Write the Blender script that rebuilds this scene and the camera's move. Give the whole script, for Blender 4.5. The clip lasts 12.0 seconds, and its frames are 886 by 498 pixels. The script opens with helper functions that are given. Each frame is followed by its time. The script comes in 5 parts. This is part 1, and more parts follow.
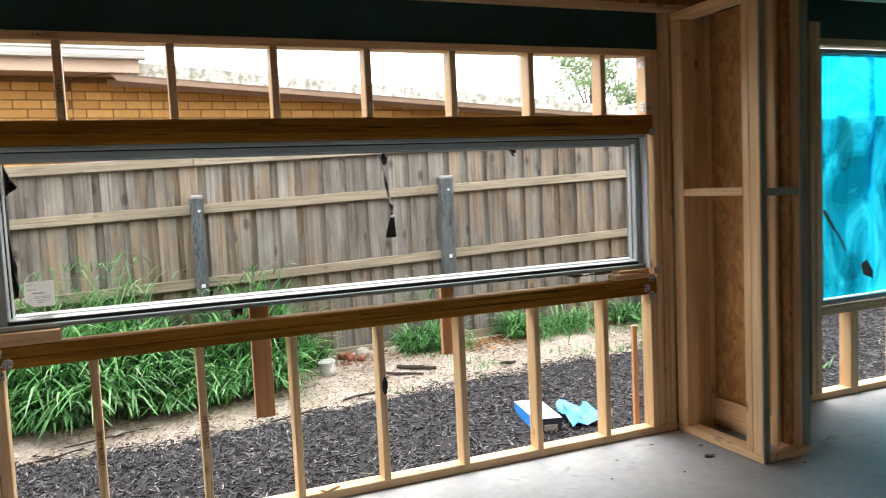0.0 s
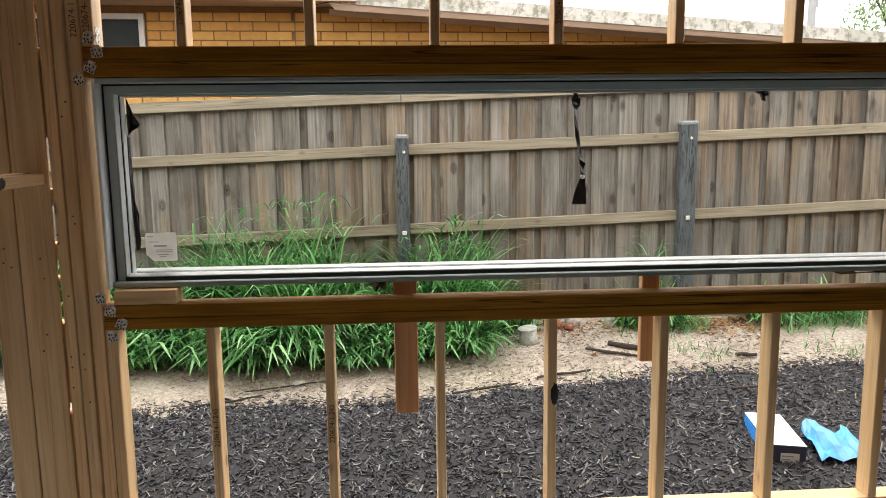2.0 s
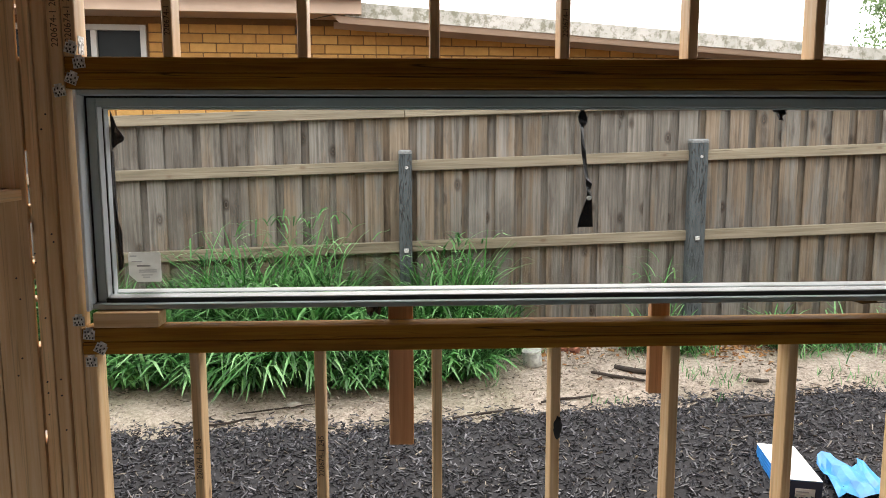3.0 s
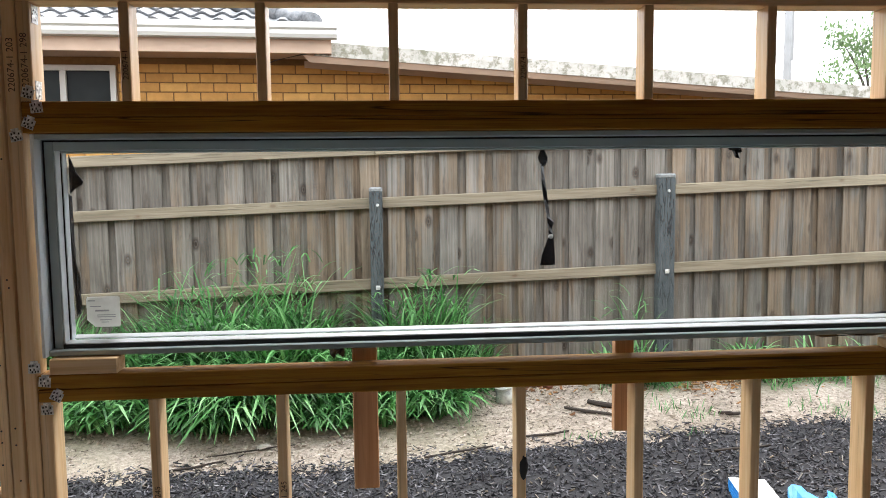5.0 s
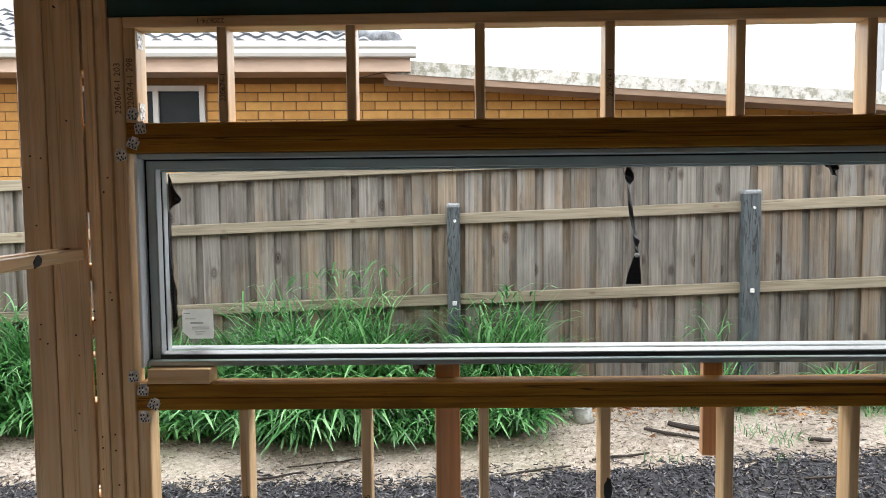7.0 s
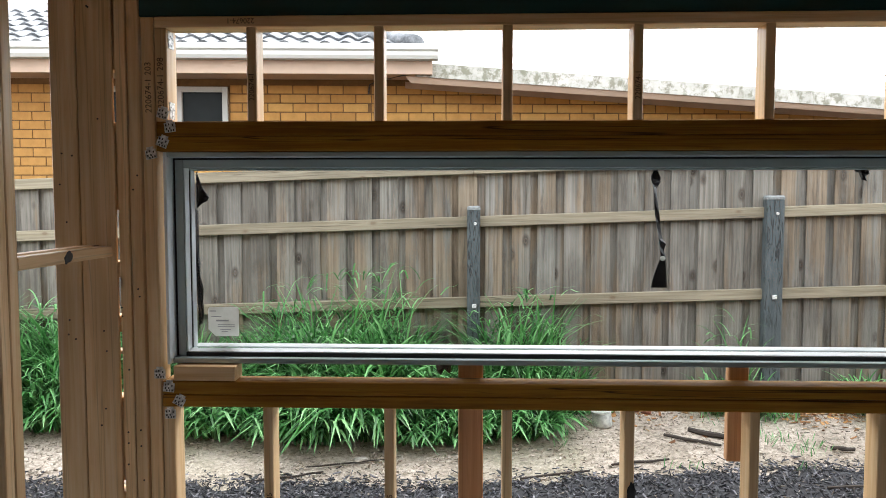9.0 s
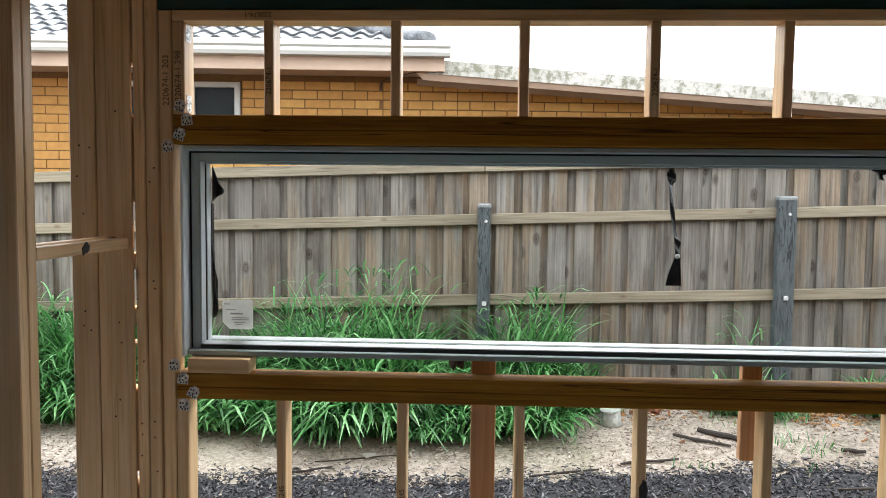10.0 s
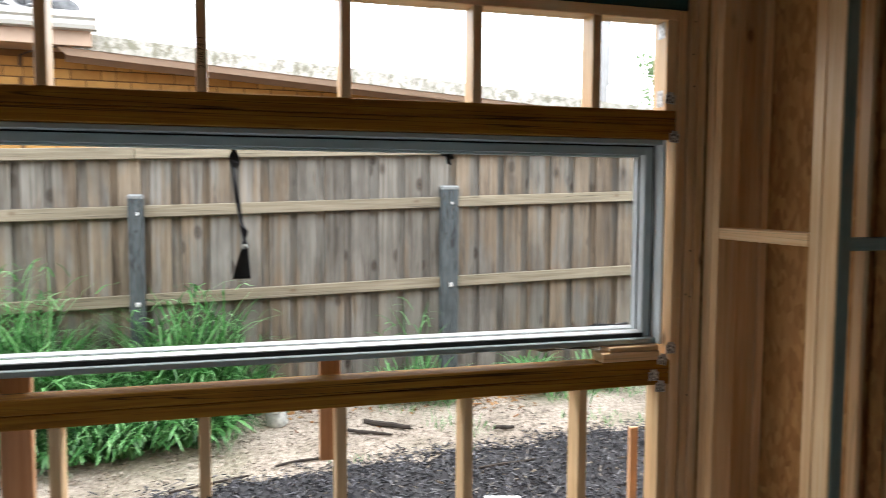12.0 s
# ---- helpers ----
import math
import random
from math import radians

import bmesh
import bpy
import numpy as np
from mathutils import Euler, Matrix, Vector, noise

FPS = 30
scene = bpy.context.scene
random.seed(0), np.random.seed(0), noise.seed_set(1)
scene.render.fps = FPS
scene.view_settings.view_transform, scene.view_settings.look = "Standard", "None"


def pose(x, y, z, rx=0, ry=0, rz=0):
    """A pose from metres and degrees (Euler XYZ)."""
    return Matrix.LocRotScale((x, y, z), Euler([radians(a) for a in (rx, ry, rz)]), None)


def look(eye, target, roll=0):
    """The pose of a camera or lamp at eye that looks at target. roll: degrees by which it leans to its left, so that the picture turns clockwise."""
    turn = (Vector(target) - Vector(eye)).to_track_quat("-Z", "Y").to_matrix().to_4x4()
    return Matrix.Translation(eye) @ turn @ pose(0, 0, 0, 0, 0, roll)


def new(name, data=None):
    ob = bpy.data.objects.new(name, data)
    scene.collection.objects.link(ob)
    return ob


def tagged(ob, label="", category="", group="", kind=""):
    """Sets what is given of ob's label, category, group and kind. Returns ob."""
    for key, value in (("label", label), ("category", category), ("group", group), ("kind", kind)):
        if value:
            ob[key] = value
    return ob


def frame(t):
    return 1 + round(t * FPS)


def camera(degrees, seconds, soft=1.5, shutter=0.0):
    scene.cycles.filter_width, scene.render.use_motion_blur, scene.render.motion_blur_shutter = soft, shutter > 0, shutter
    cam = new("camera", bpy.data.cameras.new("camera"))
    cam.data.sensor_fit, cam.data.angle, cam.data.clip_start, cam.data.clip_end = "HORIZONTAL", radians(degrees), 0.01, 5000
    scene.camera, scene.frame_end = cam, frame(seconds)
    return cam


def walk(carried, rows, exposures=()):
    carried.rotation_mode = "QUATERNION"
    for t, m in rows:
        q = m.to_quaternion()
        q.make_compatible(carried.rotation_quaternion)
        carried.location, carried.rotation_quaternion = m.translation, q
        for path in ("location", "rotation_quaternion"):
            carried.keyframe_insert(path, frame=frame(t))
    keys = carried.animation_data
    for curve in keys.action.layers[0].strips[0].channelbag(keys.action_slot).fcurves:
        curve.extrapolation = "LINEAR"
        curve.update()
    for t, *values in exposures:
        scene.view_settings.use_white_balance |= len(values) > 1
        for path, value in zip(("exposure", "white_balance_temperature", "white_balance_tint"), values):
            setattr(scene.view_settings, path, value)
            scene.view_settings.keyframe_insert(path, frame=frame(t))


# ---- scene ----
cam = camera(60.5, 12.0, soft=0.6, shutter=0.3)
METRES, EYE, TILT, LEAN, TURN = 2.1, 1.5, 0.0, 0.0, -22.4
PATH = [
    (0, (0.082, 0.174, 1.504), (0.841, 2.017, 1.342), -2.7),
    (0.5, (0.216, 0.502, 1.52), (0.826, 2.392, 1.282), -0.5),
    (1, (0.344, 0.67, 1.531), (0.789, 2.6, 1.258), -1.6),
    (1.5, (0.541, 0.787, 1.546), (0.754, 2.754, 1.258), -0.8),
    (2, (0.615, 0.93, 1.544), (0.728, 2.904, 1.242), -0.7),
    (2.5, (0.616, 1.067, 1.564), (0.725, 3.042, 1.267), -0.5),
    (3, (0.655, 1.082, 1.555), (0.751, 3.062, 1.29), -0.1),
    (3.5, (0.691, 1.092, 1.562), (0.787, 3.075, 1.325), -0.2),
    (5.3, (0.714, 1.08, 1.578), (0.871, 3.066, 1.408), -0.7),
    (5.5, (0.709, 1.08, 1.578), (0.85, 3.068, 1.412), -0.8),
    (6, (0.684, 1.074, 1.585), (0.719, 3.068, 1.43), -0.9),
    (6.5, (0.674, 1.081, 1.585), (0.663, 3.075, 1.441), -0.8),
    (7, (0.666, 1.073, 1.589), (0.633, 3.068, 1.452), -0.6),
    (9, (0.633, 1.068, 1.579), (0.558, 3.063, 1.452), -0.0),
    (9.5, (0.612, 1.066, 1.568), (0.523, 3.061, 1.444), 0.5),
    (10, (0.607, 1.065, 1.568), (0.513, 3.059, 1.437), 0.6),
    (10.5, (0.774, 1.115, 1.553), (0.81, 3.109, 1.414), -0.2),
    (10.6, (0.822, 1.105, 1.552), (0.923, 3.097, 1.41), -0.0),
    (11, (1.01, 1.108, 1.528), (1.232, 3.09, 1.38), 0.3),
    (11.5, (1.158, 1.153, 1.551), (1.436, 3.128, 1.408), 0.1),
    (12, (1.269, 1.254, 1.544), (1.821, 3.171, 1.402), 0.3),
]
walk(cam, [(t, look(eye, target, roll)) for t, eye, target, roll in PATH], exposures=[(0.0, 2.05, 6600, 10), (1.0, 1.88, 6550, 10), (2.0, 1.63, 6950, 10), (2.5, 1.48, 7150, 12), (3.2, 1.5, 6650, 10), (5.4, 1.72, 6350, 9), (10.0, 1.71, 6250, 7), (10.5, 1.67, 6250, 7), (12.0, 1.95, 6350, 9)])


# ---- world and light ----
world = bpy.data.worlds.new("overcast_sky")
scene.world = world
world.use_nodes = True
wn = world.node_tree
wn.nodes.clear()
w_out = wn.nodes.new("ShaderNodeOutputWorld")
w_bg = wn.nodes.new("ShaderNodeBackground")
w_sky = wn.nodes.new("ShaderNodeTexSky")
w_sky.sky_type = "NISHITA"
w_sky.sun_disc = False
w_sky.sun_elevation = radians(58)
w_sky.sun_rotation = radians(12)
w_sky.dust_density = 4.0
w_mix = wn.nodes.new("ShaderNodeMix")
w_mix.data_type = "RGBA"
w_mix.inputs[0].default_value = 0.88
w_mix.inputs[7].default_value = (14.0, 14.3, 14.8, 1)
wn.links.new(w_sky.outputs[0], w_mix.inputs[6])
wn.links.new(w_mix.outputs[2], w_bg.inputs[0])
w_bg.inputs[1].default_value = 0.112
wn.links.new(w_bg.outputs[0], w_out.inputs[0])

sun = new("sun", bpy.data.lights.new("sun", "SUN"))
sun.data.energy = 0.9
sun.data.angle = radians(35)
sun.data.color = (1.0, 0.96, 0.9)
sun.matrix_world = look((3.5, 17, 30), (0, 0, 0))


# ---- materials ----
def material(name):
    m = bpy.data.materials.new(name)
    m.use_nodes = True
    return m, m.node_tree, m.node_tree.nodes["Principled BSDF"]


def ramp(nt, fac, stops):
    r = nt.nodes.new("ShaderNodeValToRGB")
    while len(r.color_ramp.elements) < len(stops):
        r.color_ramp.elements.new(0.5)
    for e, (p, c) in zip(r.color_ramp.elements, stops):
        e.position, e.color = p, (*c, 1)
    nt.links.new(fac, r.inputs[0])
    return r.outputs[0]


def coords(nt, scale, space="Object", jitter=0.0):
    """Texture coordinates, stretched, with a shift of its own for each object."""
    tc = nt.nodes.new("ShaderNodeTexCoord")
    mp = nt.nodes.new("ShaderNodeMapping")
    mp.inputs["Scale"].default_value = scale
    nt.links.new(tc.outputs[space], mp.inputs["Vector"])
    if jitter:
        oi = nt.nodes.new("ShaderNodeObjectInfo")
        mul = nt.nodes.new("ShaderNodeVectorMath")
        mul.operation = "SCALE"
        mul.inputs[0].default_value = (jitter, jitter * 0.7, jitter * 1.3)
        nt.links.new(oi.outputs["Random"], mul.inputs["Scale"])
        nt.links.new(mul.outputs[0], mp.inputs["Location"])
    return mp.outputs[0]


def noise_tex(nt, vec, scale, detail=4.0, rough=0.55, distort=0.0):
    n = nt.nodes.new("ShaderNodeTexNoise")
    n.inputs["Scale"].default_value = scale
    n.inputs["Detail"].default_value = detail
    n.inputs["Roughness"].default_value = rough
    n.inputs["Distortion"].default_value = distort
    nt.links.new(vec, n.inputs["Vector"])
    return n.outputs["Fac"]


def blend(nt, fac, a, b, mode="MIX"):
    x = nt.nodes.new("ShaderNodeMix")
    x.data_type, x.blend_type = "RGBA", mode
    for sock, v in ((x.inputs[0], fac), (x.inputs[6], a), (x.inputs[7], b)):
        if isinstance(v, (int, float)):
            sock.default_value = v
        elif isinstance(v, tuple):
            sock.default_value = (*v, 1)
        else:
            nt.links.new(v, sock)
    return x.outputs[2]


def bump(nt, bsdf, height, strength, distance=0.004):
    b = nt.nodes.new("ShaderNodeBump")
    b.inputs["Strength"].default_value = strength
    b.inputs["Distance"].default_value = distance
    nt.links.new(height, b.inputs["Height"])
    nt.links.new(b.outputs[0], bsdf.inputs["Normal"])


def wood(name, dark, mid, light, knots=0.6, grain=55.0, rough=0.65, relief=0.25, vary=0.35, knot_colour=(0.10, 0.045, 0.02), splits=0.9):
    """Timber whose grain runs along the object's own z."""
    m, nt, b = material(name)
    v = coords(nt, (1, 1, 0.035), jitter=37.0)
    g = noise_tex(nt, v, grain, 5, 0.6, 0.6)
    v2 = coords(nt, (1, 1, 0.12), jitter=91.0)
    big = noise_tex(nt, v2, 7.0, 3, 0.5)
    col = ramp(nt, g, [(0.28, dark), (0.5, mid), (0.72, light)])
    tone = ramp(nt, big, [(0.3, (0.72, 0.70, 0.66)), (0.7, (1.12, 1.1, 1.06))])
    col = blend(nt, 0.8, col, tone, "MULTIPLY")
    oi = nt.nodes.new("ShaderNodeObjectInfo")
    own = ramp(nt, oi.outputs["Random"], [(0.0, (1 - vary, 1 - vary * 1.08, 1 - vary * 1.2)), (1.0, (1.06, 1.05, 1.02))])
    col = blend(nt, 1.0, col, own, "MULTIPLY")
    vc = coords(nt, (1, 1, 0.018), jitter=53.0)
    c = noise_tex(nt, vc, 22, 2, 0.5, 0.4)
    split = ramp(nt, c, [(0.398, (0, 0, 0)), (0.410, (splits,) * 3), (0.416, (splits,) * 3), (0.428, (0, 0, 0)), (0.60, (0, 0, 0)), (0.606, (splits * 0.5,) * 3), (0.612, (0, 0, 0))])
    col = blend(nt, split, col, tuple(q * 0.22 for q in dark))
    if knots:
        vk = coords(nt, (1, 1, 0.5), jitter=17.0)
        vor = nt.nodes.new("ShaderNodeTexVoronoi")
        vor.inputs["Scale"].default_value = 6.5
        nt.links.new(vk, vor.inputs["Vector"])
        k = ramp(nt, vor.outputs["Distance"], [(0.055, (knots,) * 3), (0.075, (knots * 0.55,) * 3), (0.105, (knots * 0.25,) * 3), (0.15, (0, 0, 0))])
        col = blend(nt, k, col, knot_colour)
    nt.links.new(col, b.inputs["Base Color"])
    b.inputs["Roughness"].default_value = rough
    bump(nt, b, g, relief, 0.002)
    return m


def plain(name, colour, rough=0.5, metal=0.0, mottled=0.12, scale=9.0, relief=0.05, fine=120.0):
    m, nt, b = material(name)
    v = coords(nt, (1, 1, 1), jitter=5.0)
    n1, n2 = noise_tex(nt, v, scale, 4), noise_tex(nt, v, fine, 3)
    lo, hi = tuple(c * (1 - mottled) for c in colour), tuple(min(1, c * (1 + mottled)) for c in colour)
    col = ramp(nt, n1, [(0.3, lo), (0.7, hi)])
    nt.links.new(col, b.inputs["Base Color"])
    r = nt.nodes.new("ShaderNodeMapRange")
    r.inputs["To Min"].default_value, r.inputs["To Max"].default_value = max(0.02, rough - 0.1), min(1, rough + 0.1)
    nt.links.new(n2, r.inputs["Value"])
    nt.links.new(r.outputs[0], b.inputs["Roughness"])
    b.inputs["Metallic"].default_value = metal
    bump(nt, b, n2, relief, 0.002)
    return m


PINE = wood("framing_pine", (0.69, 0.430, 0.215), (0.80, 0.555, 0.315), (0.87, 0.675, 0.445), knots=0.85, rough=0.45, vary=0.14, knot_colour=(0.16, 0.07, 0.03), splits=0.3)
# Pine with the cyan light of the film window put into its colour.
PINE_TEAL_LIT = wood("teal_lit_pine", (0.17, 0.205, 0.175), (0.225, 0.265, 0.23), (0.28, 0.32, 0.28), knots=0.4, vary=0.1, knot_colour=(0.06, 0.06, 0.05), splits=0.3)
LVL = wood("laminated_beam", (0.20, 0.084, 0.009), (0.335, 0.152, 0.015), (0.43, 0.222, 0.027), knots=0.0, grain=80, vary=0.1)
LVL.node_tree.nodes["Principled BSDF"].inputs["Specular IOR Level"].default_value = 0.2
RED_TIMBER = wood("red_hardwood", (0.50, 0.26, 0.13), (0.60, 0.335, 0.18), (0.68, 0.41, 0.24), knots=0.0, vary=0.12, splits=0.3)


def make_paling():
    """Silvering hardwood: pinkish brown with grey bands, dark runs of damp and a few ringed knots."""
    m, nt, b = material("weathered_paling")
    v = coords(nt, (1, 1, 0.018), jitter=37.0)
    g = noise_tex(nt, v, 46, 6, 0.65, 0.35)
    brown = ramp(nt, g, [(0.30, (0.118, 0.094, 0.066)), (0.5, (0.188, 0.154, 0.113)), (0.70, (0.258, 0.217, 0.165))])
    grey = ramp(nt, g, [(0.30, (0.100, 0.100, 0.092)), (0.5, (0.170, 0.170, 0.157)), (0.70, (0.245, 0.243, 0.226))])
    v2 = coords(nt, (1, 1, 0.09), jitter=77.0)
    s = noise_tex(nt, v2, 9, 4, 0.6, 0.3)
    geo = nt.nodes.new("ShaderNodeNewGeometry")
    zone = noise_tex(nt, geo.outputs["Position"], 0.55, 3, 0.55)
    add = nt.nodes.new("ShaderNodeMath")
    add.operation = "ADD"
    nt.links.new(s, add.inputs[0])
    nt.links.new(zone, add.inputs[1])
    col = blend(nt, ramp(nt, add.outputs[0], [(0.88, (0, 0, 0)), (1.0, (0.9, 0.9, 0.9))]), brown, grey)
    v3 = coords(nt, (1, 1, 0.10), jitter=29.0)
    st = noise_tex(nt, v3, 17, 5, 0.7, 0.3)
    col = blend(nt, ramp(nt, st, [(0.52, (0, 0, 0)), (0.68, (0.66, 0.66, 0.66))]), col, (0.050, 0.040, 0.031))
    v4 = coords(nt, (1, 1, 0.4), jitter=61.0)
    blot = noise_tex(nt, v4, 3.2, 5, 0.6, 0.2)
    col = blend(nt, 0.85, col, ramp(nt, blot, [(0.30, (0.46, 0.43, 0.40)), (0.5, (0.90, 0.88, 0.86)), (0.70, (1.20, 1.18, 1.16))]), "MULTIPLY")
    oi = nt.nodes.new("ShaderNodeObjectInfo")
    own = ramp(nt, oi.outputs["Random"], [(0.0, (0.84, 0.80, 0.77)), (0.3, (1.06, 1.02, 0.98)), (0.6, (0.97, 0.97, 0.97)), (0.8, (1.10, 1.06, 1.04)), (1.0, (1.15, 1.15, 1.14))])
    col = blend(nt, 1.0, col, own, "MULTIPLY")
    vk = coords(nt, (1, 1, 0.55), jitter=17.0)
    vor = nt.nodes.new("ShaderNodeTexVoronoi")
    vor.inputs["Scale"].default_value = 6.5
    nt.links.new(vk, vor.inputs["Vector"])
    k = ramp(nt, vor.outputs["Distance"], [(0.06, (0.95,) * 3), (0.085, (0.40,) * 3), (0.115, (0.85,) * 3), (0.24, (0, 0, 0))])
    some = ramp(nt, vor.outputs["Color"], [(0.40, (0, 0, 0)), (0.50, (1, 1, 1))])
    k = blend(nt, 1.0, k, some, "MULTIPLY")
    nt.links.new(blend(nt, k, col, (0.040, 0.030, 0.022)), b.inputs["Base Color"])
    b.inputs["Roughness"].default_value = 0.9
    bump(nt, b, g, 0.6, 0.003)
    return m


PALING = make_paling()
RAIL = wood("weathered_rail", (0.175, 0.150, 0.106), (0.252, 0.222, 0.165), (0.325, 0.292, 0.225), knots=0.5, grain=60, rough=0.85, relief=0.4, vary=0.14, splits=0.6)
ALU = plain("aluminium_frame", (0.40, 0.475, 0.49), 0.38, 0.1, 0.05, 3.0, 0.02)
# Paler copy of the frame colour for sides and foot that catch daylight.
ALU_LIT = plain("lit_aluminium", (0.78, 0.82, 0.84), 0.35, 0.0, 0.04, 3.0, 0.02)
RUBBER = plain("black_rubber", (0.012, 0.012, 0.013), 0.5)
BLACK_PLASTIC = plain("black_plastic", (0.014, 0.014, 0.016), 0.32, 0, 0.2, 30)
STEEL_GREEN = plain("dark_green_paint", (0.006, 0.050, 0.054), 0.4, 0.0, 0.15, 5.0)
GALV = plain("galvanised_steel", (0.60, 0.60, 0.59), 0.45, 0.25, 0.6, 70.0, 0.3)
WHITE_PAINT = plain("white_paint", (0.44, 0.43, 0.40), 0.45, 0, 0.05, 4.0)
BEIGE = plain("beige_fascia_paint", (0.42, 0.30, 0.22), 0.6, 0, 0.08, 4.0)


def make_paper():
    m, nt, b = material("white_paper")
    v = coords(nt, (1, 1, 1))
    col = ramp(nt, noise_tex(nt, v, 40, 3), [(0.3, (0.74, 0.74, 0.71)), (0.7, (0.82, 0.82, 0.80))])
    tl, mx = nt.nodes.new("ShaderNodeBsdfTranslucent"), nt.nodes.new("ShaderNodeMixShader")
    nt.links.new(col, b.inputs["Base Color"])
    nt.links.new(col, tl.inputs["Color"])
    b.inputs["Roughness"].default_value = 0.7
    mx.inputs[0].default_value = 0.5
    nt.links.new(b.outputs[0], mx.inputs[1])
    nt.links.new(tl.outputs[0], mx.inputs[2])
    nt.links.new(mx.outputs[0], nt.nodes["Material Output"].inputs[0])
    return m


PAPER = make_paper()
INK = plain("grey_print", (0.38, 0.38, 0.40), 0.7)
STAMP = plain("timber_stamp_ink", (0.10, 0.06, 0.035), 0.8)
BLUE_CARD = plain("blue_card", (0.02, 0.22, 0.62), 0.45, 0, 0.15, 12.0)
PALE_BLUE = plain("pale_blue_paper", (0.035, 0.24, 0.58), 0.5, 0, 0.35, 9.0)
WHITE_CARD = plain("white_card", (0.80, 0.81, 0.80), 0.55, 0, 0.04)
NAVY = plain("dark_box_end", (0.02, 0.025, 0.05), 0.5)
PLASTIC_WHITE = plain("white_plastic", (0.40, 0.41, 0.38), 0.55, 0, 0.4, 22.0)
STRAW = plain("dry_chip", (0.42, 0.31, 0.17), 0.9, 0, 0.3, 20.0)
BARK = plain("dark_twig", (0.036, 0.028, 0.022), 0.9, 0, 0.3, 20.0, 0.3)
RED_BRICK = plain("red_rubble", (0.22, 0.085, 0.05), 0.95, 0, 0.45, 26.0, 0.6)
STONE = plain("pale_rubble", (0.33, 0.30, 0.26), 0.95, 0, 0.35, 26.0, 0.6)
PLASTER = plain("plain_board", (0.27, 0.125, 0.045), 0.8, 0, 0.15, 3.0)
POLE = plain("grey_pole", (0.20, 0.205, 0.21), 0.7, 0, 0.1, 2.0)


def make_osb():
    m, nt, b = material("strand_board")
    v = coords(nt, (1, 1, 0.45))
    vor = nt.nodes.new("ShaderNodeTexVoronoi")
    vor.inputs["Scale"].default_value = 48
    nt.links.new(v, vor.inputs["Vector"])
    n = noise_tex(nt, v, 6, 4)
    flakes = ramp(nt, vor.outputs["Color"], [(0.0, (0.34, 0.160, 0.050)), (0.5, (0.50, 0.260, 0.090)), (1.0, (0.62, 0.365, 0.145))])
    tone = ramp(nt, n, [(0.3, (0.75, 0.73, 0.7)), (0.7, (1.1, 1.1, 1.1))])
    nt.links.new(blend(nt, 0.8, flakes, tone, "MULTIPLY"), b.inputs["Base Color"])
    b.inputs["Roughness"].default_value = 0.75
    bump(nt, b, vor.outputs["Distance"], 0.3, 0.002)
    return m


def make_concrete():
    m, nt, b = material("slab_concrete")
    v = coords(nt, (1, 1, 1))
    n1, n2, n3 = noise_tex(nt, v, 1.6, 5, 0.6), noise_tex(nt, v, 22, 5, 0.65), noise_tex(nt, v, 5.5, 3, 0.6, 1.0)
    col = ramp(nt, n1, [(0.3, (0.27, 0.285, 0.30)), (0.7, (0.40, 0.415, 0.42))])
    col = blend(nt, 0.7, col, ramp(nt, n2, [(0.3, (0.8, 0.8, 0.8)), (0.7, (1.1, 1.1, 1.1))]), "MULTIPLY")
    stain = ramp(nt, n3, [(0.62, (0, 0, 0)), (0.72, (0.55, 0.55, 0.55))])
    col = blend(nt, stain, col, (0.19, 0.19, 0.185))
    nt.links.new(col, b.inputs["Base Color"])
    r = nt.nodes.new("ShaderNodeMapRange")
    r.inputs["To Min"].default_value, r.inputs["To Max"].default_value = 0.35, 0.75
    nt.links.new(n1, r.inputs["Value"])
    nt.links.new(r.outputs[0], b.inputs["Roughness"])
    bump(nt, b, n2, 0.15, 0.003)
    return m


def make_brick():
    m, nt, b = material("tan_brick")
    v = coords(nt, (1, 1, 1), jitter=50.0)
    oi = nt.nodes.new("ShaderNodeObjectInfo")
    base = ramp(nt, oi.outputs["Random"], [(0.0, (0.40, 0.205, 0.052)), (0.5, (0.47, 0.25, 0.067)), (1.0, (0.52, 0.295, 0.085))])
    n = noise_tex(nt, v, 14, 4, 0.6)
    fine = noise_tex(nt, v, 160, 3)
    col = blend(nt, 0.7, base, ramp(nt, n, [(0.3, (0.82, 0.8, 0.78)), (0.7, (1.1, 1.1, 1.1))]), "MULTIPLY")
    nt.links.new(col, b.inputs["Base Color"])
    b.inputs["Roughness"].default_value = 0.85
    bump(nt, b, fine, 0.3, 0.002)
    return m


def make_sand():
    m, nt, b = material("sandy_soil")
    v = coords(nt, (1, 1, 1))
    n1, n2, n3 = noise_tex(nt, v, 2.6, 6, 0.7), noise_tex(nt, v, 34, 6, 0.75), noise_tex(nt, v, 0.9, 3)
    col = ramp(nt, n1, [(0.32, (0.31, 0.262, 0.208)), (0.5, (0.46, 0.390, 0.322)), (0.7, (0.57, 0.495, 0.42))])
    col = blend(nt, 0.85, col, ramp(nt, n2, [(0.38, (0.48, 0.46, 0.44)), (0.58, (1.14, 1.14, 1.14))]), "MULTIPLY")
    moss = ramp(nt, n3, [(0.52, (0, 0, 0)), (0.66, (0.40, 0.40, 0.40))])
    col = blend(nt, moss, col, (0.15, 0.165, 0.075))
    nt.links.new(col, b.inputs["Base Color"])
    b.inputs["Roughness"].default_value = 0.95
    bump(nt, b, n2, 1.0, 0.03)
    return m


